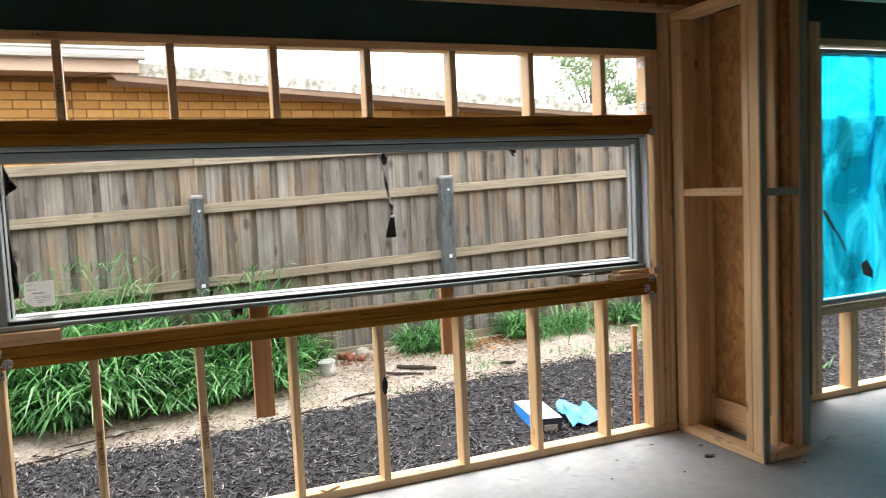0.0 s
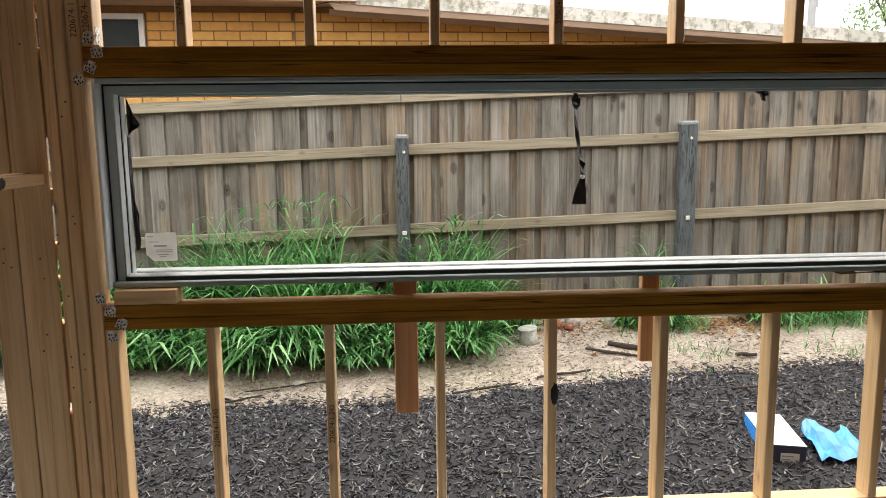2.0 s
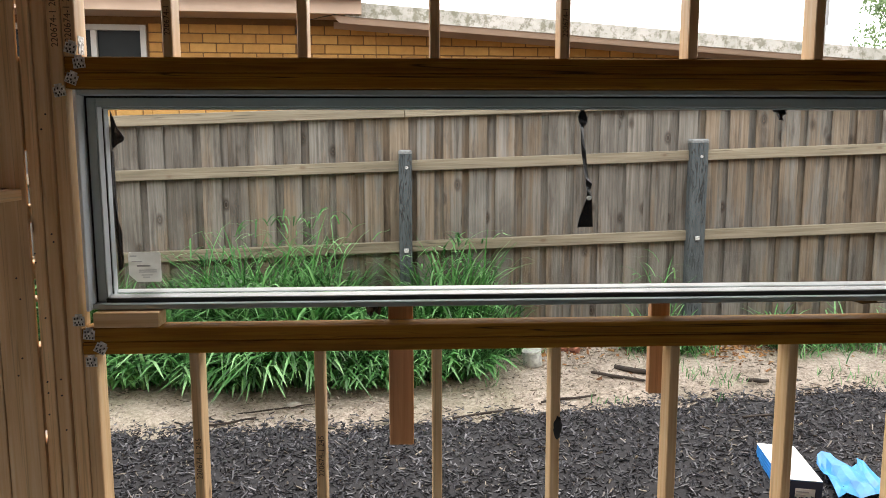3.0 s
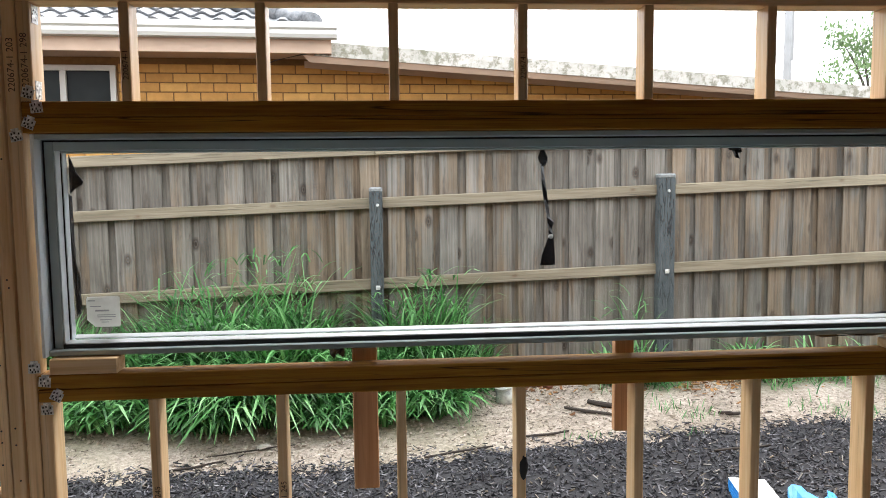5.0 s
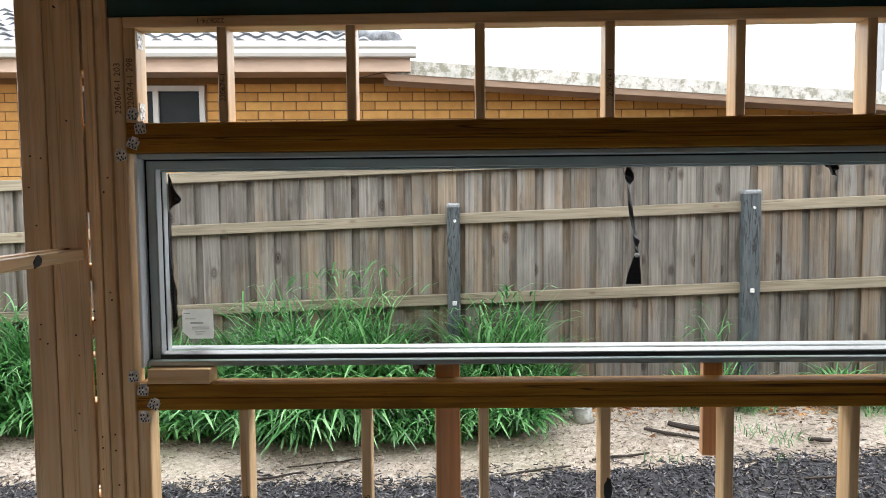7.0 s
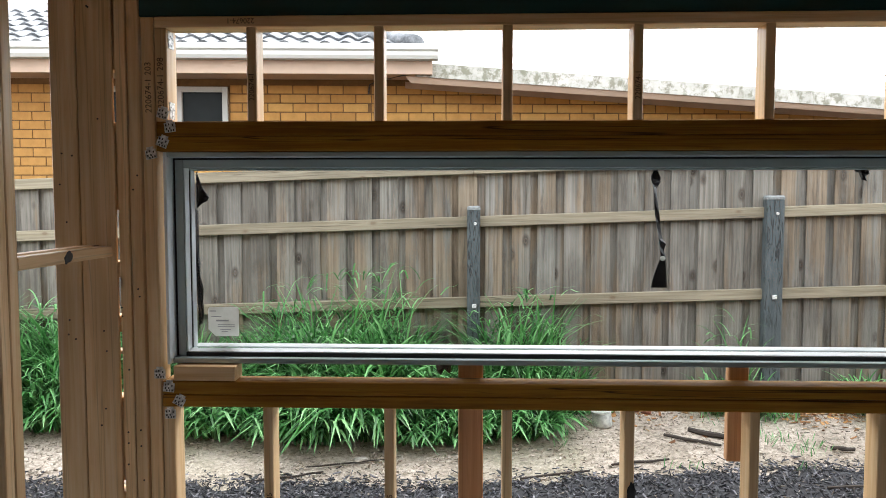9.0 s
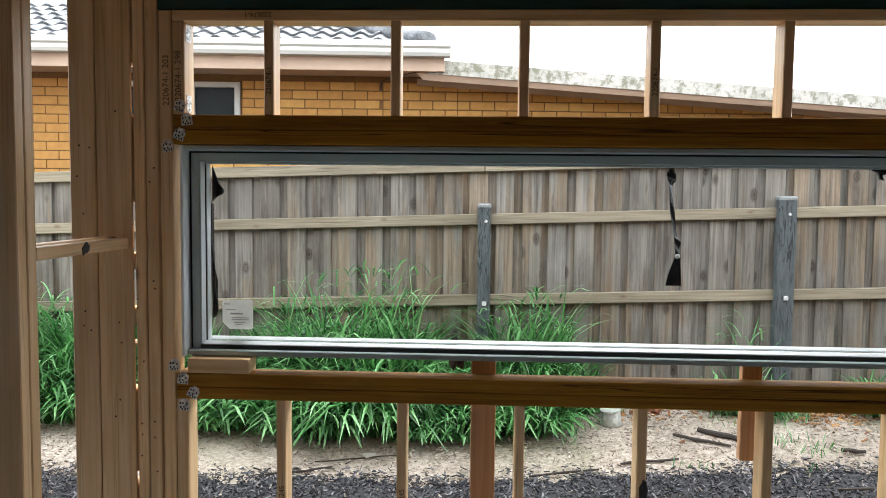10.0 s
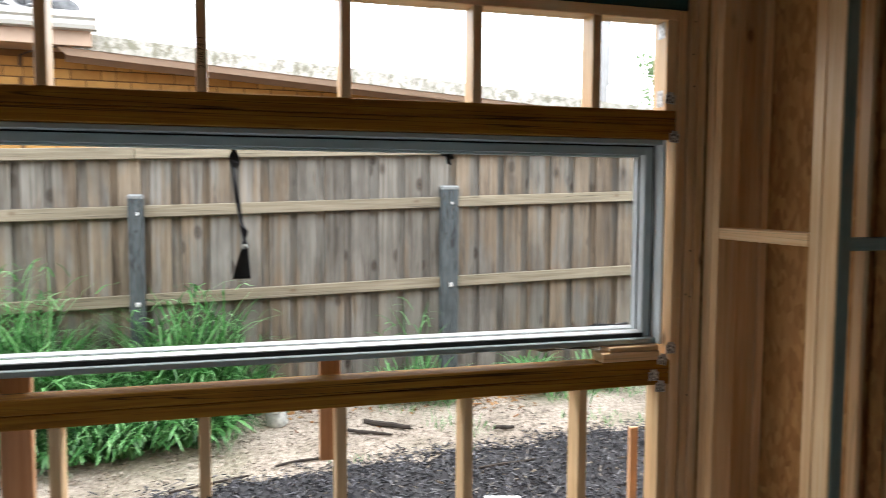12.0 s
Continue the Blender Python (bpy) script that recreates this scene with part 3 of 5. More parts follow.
nibw = empty("wall_nib_west", (-0.74, 3.12, 0), "bare pine stud return wall with a doubled noggin", "stud wall", kind="structure")
M = (-0.74, -0.65)
timber("bottom_plate", (M[0], 3.12, 0), (M[1], 3.748, 0.045), PINE, nibw)
timber("top_plate", (M[0], 3.12, TOP - 0.05), (M[1], 3.748, TOP), PINE, nibw)
for y0, y1 in ((3.075, 3.117), (3.1205, 3.165)):
    timber("stud", (M[0], y0, 0.045), (M[1], y1, TOP - 0.05), PINE, nibw)
timber("noggin", (M[0], 3.165, 1.385), (-0.697, 3.735, 1.422), PINE, nibw)
timber("noggin", (-0.694, 3.165, 1.380), (M[1], 3.735, 1.418), PINE, nibw)
timber("stud", (-0.87, W, 0.0), (-0.775, WB, TOP), PINE, nibw)
timber("cover_board", (-0.7705, W, 0.0), (-0.6435, W + 0.014, TOP), PINE, nibw)
timber("stud", (-0.7705, W + 0.0155, 0.0), (-0.715, WB, TOP), PINE, nibw)
for z0, z1 in ((0.047, 0.505), (0.549, 0.86), (1.02, 1.03), (1.10, 1.16), (1.30, 1.36), (1.545, 1.86), (2.045, TOP)):
    timber("blocking", (-0.712, W + 0.016, z0), (-0.635, WB, z1), PINE, nibw)
timber("bottom_plate", (-2.2, W, 0), (-0.872, WB, 0.045), PINE, nibw)
shell_wall("wall_north_west", (-4.5, W, 0), (-2.2, W + 0.1, 2.62))
shell_wall("wall_north_head_west", (-2.2, W, 2.45), (-0.66, W + 0.1, 2.62))

# ---- wall with the film-covered window ----
wall2 = empty("wall_north_east", (3.36, W, 0), "pine stud wall round a window under blue film", "stud wall", kind="structure")
timber("bottom_plate", (3.36, W, 0), (7.0, WB, 0.045), PINE, wall2)
for x in (3.36, 3.80, 4.10, 4.148):
    timber("stud", (x, W, 0.045), (x + 0.045, WB, TOP), PINE, wall2)
timber("sill_trimmer", (4.195, W, 0.555), (7.0, WB, 0.60), PINE, wall2)
for x in (4.45, 4.90, 5.35, 5.80, 6.25, 6.70):
    timber("cripple_stud", (x, W, 0.045), (x + 0.075, WB, 0.555), PINE, wall2)
timber("head_trimmer", (4.195, W, 2.285), (7.0, WB, 2.33), PINE, wall2)
box_part("steel_beam", (3.36, W + 0.004, 2.332), (8.5, WB + 0.05, 2.62), STEEL_GREEN, wall2)
shell_wall("wall_north_east_end", (7.0, W, 0), (8.5, W + 0.1, 2.33))
bm = bmesh.new()
add_box(bm, (3.405, W + 0.075, 0.045), (4.10, W + 0.085, TOP))
o = link("wrap", bm, OSB, wall2, "brown strand board sheet")
o.location = -wall2.location
win2 = empty("window_2", (4.2, W, 0.6), "tall aluminium window covered by blue protective film", "window", kind="structure")
bm = bmesh.new()
ring(bm, 0.0, 2.6, 0.02, 1.67, 0.03, 0.02, 0.11)
part("window_frame", bm, ALU, win2)
bm = bmesh.new()
add_box(bm, (0.03, 0.075, 0.05), (2.57, 0.079, 1.64))
o = part("pane", bm, GLASS, win2)
o.visible_shadow = False

# ---- roof framing over the room ----
for i in range(9):
    y = 3.3 - i * 0.9
    j = timber("ceiling_joist", (-4.4, y, TOP + 0.02), (8.4, y + 0.045, TOP + 0.16), PINE)
    tagged(j, "pine ceiling joist under the roof deck", "joist", "ceiling joists", "structure")
j = timber("wall_top_plate", (-4.4, W - 0.02, TOP + 0.001), (3.35, WB, TOP + 0.045), PINE)
tagged(j, "pine plate along the head of the wall", "plate", kind="structure")

# ---- ground ----
bm = bmesh.new()
xs = sorted(set([round(-8 + 0.12 * i, 3) for i in range(150)] + [-900, -300, -100, -40, -20, -12, 14, 22, 45, 100, 300, 900]))
ys = sorted(set([round(3.8 + 0.1 * i, 3) for i in range(40)] + [-900, -300, -100, -40, -15, -8, 8.5, 9.5, 12, 20, 45, 100, 300, 900]))
grid = []
for y in ys:
    row = []
    for x in xs:
        near = -9 < x < 11 and 3.7 < y < 7.9
        z = ground_z(x, y) if y > 3.7 else -0.32
        if near:
            z += 0.022 * noise.noise((x * 1.1, y * 1.1, 0)) + 0.012 * noise.noise((x * 5, y * 5, 3))
        row.append(bm.verts.new((x, y, z)))
    grid.append(row)
for r0, r1 in zip(grid, grid[1:]):
    for a in range(len(xs) - 1):
        bm.faces.new((r0[a], r0[a + 1], r1[a + 1], r1[a]))
ground = link("ground", bm, SAND, None, "", True)
tagged(ground, "sandy soil with thin moss and dry litter", "ground", kind="structure")


def mulch_edge(x):
    return 5.60 + 0.33 / (1 + math.exp(-(x - 1.7) * 3.0)) + 0.10 * noise.noise((x * 1.3, 2, 0)) + 0.05 * noise.noise((x * 5, 7, 0)) + min(1.0, max(0, x - 3.3) * 0.2)


def bed_z(x, y):
    d = mulch_edge(x) - y
    return ground_z(x, y) + 0.05 * min(1, max(-0.8, d / 0.35)) + 0.02 * noise.noise((x * 2, y * 2, 5))


bm = bmesh.new()
rows_ = []
for i in range(165):
    x = -5 + i * 0.1
    e = mulch_edge(x) + 0.1
    rows_.append([bm.verts.new((x, 3.87 + (e - 3.87) * k / 24, bed_z(x, 3.87 + (e - 3.87) * k / 24) + 0.006 * noise.noise((x * 14, k * 1.7, 1)))) for k in range(25)])
for r0, r1 in zip(rows_, rows_[1:]):
    for k in range(24):
        bm.faces.new((r0[k], r1[k], r1[k + 1], r0[k + 1]))
bed = link("mulch_bed", bm, MULCH_BED, None, "", True)
tagged(bed, "dark bark mulch fines along the house", "mulch", kind="structure")

# ---- paling fence ----
FY, SLOPE = 7.20, 0.033


def fence_top(x):
    return 1.855 + SLOPE * x


fence = empty("paling_fence", (0, FY, 0), "weathered timber paling fence with three rails and grey posts", "fence")
rng = random.Random(5)
POSTS = (-4.40, -2.03, 0.65, 3.03, 5.40, 7.8, 10.2)
for px in POSTS:
    top = 1.525 + 0.035 * (px - 0.65) if px > -1 else 1.45
    w = 0.052 if px < 2 else 0.07
    bm = bmesh.new()
    add_box(bm, (px - w, -0.05, -0.3), (px + w, 0.05, top), 0.012)
    post = part("post", bm, POST, fence, "cracked grey fence post")
    bm = bmesh.new()
    add_box(bm, (px - w - 0.002, -0.052, top - 0.03), (px + w + 0.002, 0.052, top + 0.012), 0.012)
    part("post_cap", bm, CAP, post, "pale worn post top")
    bm = bmesh.new()
    add_box(bm, (px - 0.012, -0.054, top - 0.81), (px + 0.022, -0.050, top - 0.776), 0.001)
    part("washer_plate", bm, GALV, post, "square galvanised washer")
    for z in (top - 0.13, top - 0.79):
        bm = bmesh.new()
        add_cyl(bm, 0.013, 0.011, 0.012, Matrix.Translation((px + 0.012, -0.056, z)) @ Matrix.Rotation(radians(90), 4, "X"), 8)
        part("bolt", bm, GALV, post, "galvanised bolt")
slant = Matrix.Rotation(-math.atan(SLOPE), 4, "Y")
for base, name in ((-0.085, "top_rail"), (-0.512, "rail"), (-1.167, "rail")):
    edges = [-6.4] + list(POSTS) + [12.5]
    for a, b in zip(edges, edges[1:]):
        if name == "top_rail":
            lo_x, hi_x = a, b - 0.004
        else:
            lo_x, hi_x = a + 0.05, b - 0.05
        zc = fence_top((lo_x + hi_x) / 2) + base + 0.045
        y0 = 0.012 if name != "top_rail" else 0.008
        timber(name, (lo_x, FY + y0, zc - 0.043), (hi_x, FY + y0 + 0.045, zc + 0.043), RAIL, fence, "", 0.004, slant)
for k in range(-28, 59):
    x = -0.333 + 0.2147 * k + rng.uniform(-0.006, 0.006)
    w = 0.150 + rng.uniform(-0.008, 0.008)
    top = fence_top(x + w / 2) - 0.02 + rng.uniform(-0.006, 0.006)
    foot = ground_z(x, 7.2) - 0.03
    tilt = Matrix.Rotation(rng.uniform(-0.005, 0.005), 4, "Y")
    timber("paling", (x, FY + 0.060, foot), (x + w, FY + 0.074, top), PALING, fence, "", 0.003, tilt)
    timber("paling", (x + w - 0.035, FY + 0.090, foot), (x + w + 0.10, FY + 0.104, top + 0.005), PALING, fence, "", 0.003, tilt)
timber("plinth_board", (-6.3, FY + 0.03, -0.10), (12.4, FY + 0.055, 0.02), RAIL, fence, "", 0.003, Matrix.Rotation(-0.012, 4, "Y"))

# ---- neighbouring house ----
house = empty("brick_house", (-0.335, 8.40, 0), "tan brick house with white gutter and grey tiled roof", "house")
house.rotation_euler = (0, 0, radians(4.0))
HB = house


def hpart(name, bm, mat, label="", parent=None, smooth=False):
    return part(name, bm, mat, parent or HB, label, smooth)


for lo, hi in (((-7.0, 0.012, -0.4), (-2.6105, 0.25, 2.745)), ((-2.61, 0.012, -0.4), (-1.36, 0.25, 1.9895)), ((-2.61, 0.012, 2.6605), (-1.36, 0.25, 2.745)), ((-2.61, 0.10, 1.99), (-1.36, 0.25, 2.66)), ((-1.3595, 0.012, -0.4), (0.7195, 0.25, 2.745))):
    bm = bmesh.new()
    add_box(bm, lo, hi)
    hpart("wall", bm, MORTAR, "tan brickwork with brown joints")
# right wing under the sloping barge
bm = bmesh.new()
vs = [bm.verts.new(p) for p in ((0.72, 0.012, -0.4), (9.0, 0.012, -0.4), (9.0, 0.012, 2.21), (0.72, 0.012, 2.76), (0.72, 0.25, -0.4), (9.0, 0.25, -0.4), (9.0, 0.25, 2.21), (0.72, 0.25, 2.76))]
for f in ((0, 1, 2, 3), (5, 4, 7, 6), (4, 0, 3, 7), (1, 5, 6, 2), (3, 2, 6, 7), (4, 5, 1, 0)):
    bm.faces.new([vs[k] for k in f])
hpart("wing_wall", bm, MORTAR, "tan brickwork with brown joints")
# soffit, fascia and gutter
bm = bmesh.new()
add_box(bm, (-7.4, -0.58, 2.735), (0.55, 0.02, 2.755))
hpart("soffit", bm, BEIGE, "beige eave lining")
bm = bmesh.new()
add_box(bm, (-7.4, -0.60, 2.69), (0.58, -0.575, 2.84), 0.003)
add_box(bm, (0.555, -0.575, 2.69), (0.58, 0.10, 2.84), 0.003)
hpart("fascia", bm, BEIGE, "beige painted fascia board")
bm = bmesh.new()
prof = [(-0.602, 2.835), (-0.70, 2.835), (-0.715, 2.865), (-0.705, 2.90), (-0.725, 2.915), (-0.725, 2.955), (-0.715, 2.965), (-0.708, 2.955), (-0.690, 2.86), (-0.602, 2.85)]
prof = [(y, z - 0.03) for y, z in prof]
ends = []
for x in (-7.4, 0.63):
    ends.append([bm.verts.new((x, y, z)) for y, z in prof])
n_ = len(prof)
for k in range(n_):
    bm.faces.new((ends[0][k], ends[0][(k + 1) % n_], ends[1][(k + 1) % n_], ends[1][k]))
bm.faces.new(ends[1])
bm.faces.new(list(reversed(ends[0])))
hpart("gutter", bm, WHITE_PAINT, "white metal gutter")
# sloping barge of the low wing roof
bm = bmesh.new()
B0, B1 = (0.43, 2.805), (9.3, 2.22)
pts = [(B0[0], -0.55, B0[1]), (B1[0], -0.55, B1[1]), (B1[0], -0.55, B1[1] - 0.105), (B0[0], -0.55, B0[1] - 0.125)]
f_ = [bm.verts.new(p) for p in pts]
b_ = [bm.verts.new((p[0], -0.50, p[2])) for p in pts]
for q in ((f_[3], f_[2], f_[1], f_[0]), (b_[0], b_[1], b_[2], b_[3]), (f_[0], f_[1], b_[1], b_[0]), (f_[2], f_[3], b_[3], b_[2]), (f_[3], f_[0], b_[0], b_[3]), (f_[1], f_[2], b_[2], b_[1])):
    bm.faces.new(q)
hpart("barge_board", bm, MOSSY, "weathered white barge with lichen stains")
bm = bmesh.new()
v4 = [bm.verts.new(p) for p in ((B0[0], -0.50, B0[1] - 0.10), (B1[0], -0.50, B1[1] - 0.08), (B1[0], 0.05, B1[1] - 0.08), (B0[0], 0.05, B0[1] - 0.10))]
v5 = [bm.verts.new(v.co + Vector((0, 0, 0.02))) for v in v4]
for q in ((0, 1, 2, 3),):
    bm.faces.new([v4[k] for k in reversed(q)])
    bm.faces.new([v5[k] for k in q])
for k in range(4):
    bm.faces.new((v4[k], v4[(k + 1) % 4], v5[(k + 1) % 4], v5[k]))
hpart("wing_soffit", bm, BEIGE, "beige eave lining")
bm = bmesh.new()
v4 = [bm.verts.new(p) for p in ((B0[0], -0.50, B0[1] - 0.01), (B1[0], -0.50, B1[1] - 0.01), (B1[0], 5.0, B1[1] + 0.0), (B0[0], 5.0, B0[1] + 0.0))]
bm.faces.new(v4)
hpart("wing_roof", bm, MOSSY)
# window
hw = empty("window")
hw.parent = HB
bm = bmesh.new()
ring(bm, -2.6, -1.36, 1.99, 2.66, 0.05, -0.02, 0.05)
add_box(bm, (-1.84, -0.02, 2.04), (-1.79, 0.05, 2.61), 0.002)
part("window_frame", bm, WHITE_PAINT, hw, "cream window frame")
bm = bmesh.new()
add_box(bm, (-2.55, 0.02, 2.04), (-1.84, 0.03, 2.61))
part("pane", bm, DARK_GLASS, hw)
bm = bmesh.new()
add_box(bm, (-1.79, 0.02, 2.04), (-1.41, 0.03, 2.61))
part("pane", bm, DARK_GLASS, hw)

# timber stop between the wing's eave and the brickwork, and the lower barge flashing
bm = bmesh.new()
B2 = [(B0[0] - 0.1, -0.02, B0[1] - 0.09), (B1[0], -0.02, B1[1] - 0.07), (B1[0], -0.02, B1[1] - 0.12), (B0[0] - 0.1, -0.02, B0[1] - 0.15)]
f_ = [bm.verts.new(p) for p in B2]
b_ = [bm.verts.new((p[0], 0.02, p[2])) for p in B2]
bm.faces.new((f_[3], f_[2], f_[1], f_[0]))
for k in range(4):
    bm.faces.new((f_[k], f_[(k + 1) % 4], b_[(k + 1) % 4], b_[k]))
hpart("eave_trim", bm, BEIGE, "beige timber trim under the eave")
bm = bmesh.new()
f_ = [bm.verts.new(p) for p in ((B0[0] - 0.1, -0.535, B0[1] - 0.118), (B1[0], -0.535, B1[1] - 0.098), (B1[0], -0.50, B1[1] - 0.140), (B0[0] - 0.04, -0.50, B0[1] - 0.175))]
b_ = [bm.verts.new(v.co + Vector((0, 0.015, 0.004))) for v in f_]
bm.faces.new((f_[3], f_[2], f_[1], f_[0]))
for k in range(4):
    bm.faces.new((f_[k], f_[(k + 1) % 4], b_[(k + 1) % 4], b_[k]))
hpart("barge_flashing", bm, BEIGE, "beige flashing strip")
# cable along the eave
bm = bmesh.new()
tube(bm, [(-0.02, -0.012, 2.60), (-0.01, -0.012, 2.685), (0.06, -0.03, 2.715), (0.3, -0.3, 2.725), (0.45, -0.48, 2.72)], [0.006] * 5, 6)
hpart("cable", bm, BLACK_PLASTIC, "black cable clipped under the eave")

# roof slope behind the gutter
bm = bmesh.new()
RP = math.tan(radians(21))
v4 = [bm.verts.new(p) for p in ((-7.4, -0.60, 2.90), (0.45, -0.60, 2.90), (-2.4, 2.3, 2.90 + 2.9 * RP), (-7.4, 2.3, 2.90 + 2.9 * RP))]
bm.faces.new(v4)
roof = hpart("roof", bm, TILE, "grey weathered concrete tile roof")
# hip capping
hip = Vector((0.42, -0.62, 2.95))
hd = Vector((-2.85, 2.9, 2.9 * RP)).normalized()
for k in range(5):
    bm = bmesh.new()
    q = hd.to_track_quat("Z", "Y").to_matrix().to_4x4()
    add_cyl(bm, 0.12, 0.105, 0.42, Matrix.Translation(hip + hd * (0.2 + 0.38 * k)) @ q @ Matrix.Diagonal((1, 0.7, 1, 1)), 12)
    part("hip_tile", bm, TILE, roof, "", True)

# ---- loose things in the opening ----
for x0, x1, z0 in ((0.585, 0.678, 0.43), (1.578, 1.652, 0.615)):
    o = timber("hanging_board", (x0, 3.862, z0), (x1, 3.897, 0.985), RED_TIMBER)
    tagged(o, "reddish timber packer fixed upright outside under the window", "board", "window packers")
o = timber("timber_stake", (2.792, 3.862, -0.20), (2.825, 3.885, 0.635), RED_TIMBER)
tagged(o, "orange timber stake standing outside against the wall", "stake")


def nail_plate(x, z, turn=0.0):
    bm = bmesh.new()
    m = Matrix.Translation((x, W - 0.0045, z)) @ Matrix.Rotation(turn, 4, "Y")
    add_box(bm, (-0.020, -0.001, -0.017), (0.020, 0.001, 0.017), 0.0, m)
    add_box(bm, (-0.012, -0.001, 0.017), (0.013, 0.001, 0.026), 0.0, m)
    o = link("nail_plate", bm, GALV)
    tagged(o, "galvanised nail plate over a framing joint", "nail plate", "nail plates")
    bm = bmesh.new()
    for dx, dz in ((-0.013, 0.009), (-0.003, 0.011), (0.011, 0.007), (0.0, -0.003), (-0.012, -0.004), (0.013, -0.010), (-0.006, -0.012), (0.004, -0.011)):
        add_box(bm, (dx - 0.0022, -0.0024, dz - 0.0035), (dx + 0.0022, -0.0012, dz + 0.0035), 0.0, m)
    part("punched_slots", bm, RUBBER, o, "dark punched slots")


for x, z, a in ((-0.462, 1.886, 0.3), (-0.437, 1.838, -0.1), (-0.465, 1.786, 0.4), (-0.507, 1.744, -0.2), (-0.494, 0.953, 0.0), (-0.462, 0.904, 0.1), (-0.425, 0.853, 0.5), (-0.459, 0.806, 0.0),
                (2.855, 1.90, 0.1), (2.876, 1.759, 0.1), (2.884, 0.967, 0.0), (2.850, 0.925, 0.2), (2.815, 0.866, 0.0), (2.845, 0.822, 0.1)):
    nail_plate(x, z, a)
for x, z in ((-0.425, 1.90), (2.815, 1.905), (2.812, 2.155), (-0.425, 2.15)):
    bm = bmesh.new()
    s = 1 if x < 0 else -1
    e = XL + 0.0015 if x < 0 else XR - 0.0015
    add_box(bm, (e - 0.001, W + 0.015, z - 0.03), (e + 0.001, W + 0.06, z + 0.03))
    for k in range(5):
        add_cyl(bm, 0.0035, 0.003, 0.003, Matrix.Translation((e + s * 0.002, W + 0.022 + 0.008 * k, z + 0.018 * math.sin(k * 2.3))) @ Matrix.Rotation(radians(90), 4, "Y"), 6)
    tagged(link("nail_plate", bm, GALV), "galvanised nail plate over a framing joint", "nail plate", "nail plates")


r = random.Random(61)
for x0, x1 in ((-0.855, -0.79), (-0.755, -0.665), (-0.63, -0.60), (-0.585, -0.55), (2.94, 2.965)):
    for k in range(7):
        bm = bmesh.new()
        add_cyl(bm, 0.0035, 0.003, 0.002, Matrix.Translation((r.uniform(x0, x1), -0.0008, r.uniform(0.5, 2.3))) @ Matrix.Rotation(radians(90), 4, "X"), 8)
        part("nail", bm, RUBBER, frame_wall, "dark nail head")


bm = bmesh.new()
bmesh.ops.create_icosphere(bm, subdivisions=3, radius=1.0)
for v in bm.verts:
    v.co *= 1 + 0.35 * noise.noise(v.co * 2.0)
    v.co = Vector((1.207 + v.co.x * 0.015, v.co.y * 0.0015 - 0.0005, 0.53 + v.co.z * 0.042))
part("burnt_knot", bm, RUBBER, frame_wall, "black burnt knot", True)


bm = bmesh.new()
bmesh.ops.create_icosphere(bm, subdivisions=3, radius=1.0)
for v in bm.verts:
    v.co *= 1 + 0.4 * noise.noise(v.co * 1.7)
    v.co = Vector((0.0905 + v.co.x * 0.0012, 0.315 + v.co.y * 0.022 + v.co.z * 0.008, 1.399 + v.co.z * 0.019))
part("burnt_knot", bm, RUBBER, nibw, "black burnt knot", True)


def stamp(body, size, x, z, z_rot=90):
    cu = bpy.data.curves.new("stamp", "FONT")
    cu.body, cu.size, cu.extrude = body, size, 0.0002
    tmp = bpy.data.objects.new("stamp_curve", cu)
    scene.collection.objects.link(tmp)
    me = bpy.data.meshes.new_from_object(tmp.evaluated_get(bpy.context.evaluated_depsgraph_get()))
    bpy.data.objects.remove(tmp)
    me.materials.clear()
    me.materials.append(STAMP)
    ob = new("stamp", me)
    ob.parent = frame_wall
    ob.matrix_local = Matrix.Translation((x, -0.0012, z)) @ Matrix.Rotation(radians(90), 4, "X") @ Matrix.Rotation(radians(z_rot), 4, "Z")
    return ob


stamp("220674-1 203", 0.032, -0.503, 1.89)
stamp("220674-1 298", 0.032, -0.458, 1.905)
stamp("220674-1 245", 0.028, -0.092, 0.36)
stamp("220674-1 245", 0.028, 0.348, 0.36)
stamp("220674-1", 0.026, -0.13, 2.217, 180)
stamp("220674-1", 0.026, 1.216, 1.93)
stamp("220674-1", 0.026, -0.134, 1.93)

# sticker on the glass
bm = bmesh.new()
sx0, sx1, sz0, sz1, sy = -0.352, -0.236, 1.072, 1.183, 3.8565
vs = [bm.verts.new((x, sy, z)) for x, z in ((sx0 + 0.028, sz0), (sx1 - 0.004, sz0), (sx1, sz0 + 0.006), (sx1, sz1 - 0.006), (sx1 - 0.006, sz1), (sx0 + 0.004, sz1 - 0.002), (sx0, sz1 - 0.01), (sx0, sz0 + 0.026))]
f = bm.faces.new(vs)
bm.normal_update()
bmesh.ops.solidify(bm, geom=[f], thickness=0.0006)
sticker = link("glass_sticker", bm, PAPER)
tagged(sticker, "white paper sticker with small grey print on the glass", "sticker")
for x0, x1, z, h in ((0.03, 0.078, 1.128, 0.006), (0.036, 0.10, 1.114, 0.003), (0.036, 0.10, 1.107, 0.003), (0.045, 0.085, 1.096, 0.003), (0.012, 0.05, 1.145, 0.003), (0.006, 0.03, 1.165, 0.004), (0.05, 0.075, 1.088, 0.003)):
    bm = bmesh.new()
    add_box(bm, (sx0 + x0, sy - 0.0012, z), (sx0 + x1, sy - 0.0007, z + h))
    part("print_line", bm, INK, sticker)


# hanging strap outside the glass
strap_y = 3.875
bm = bmesh.new()


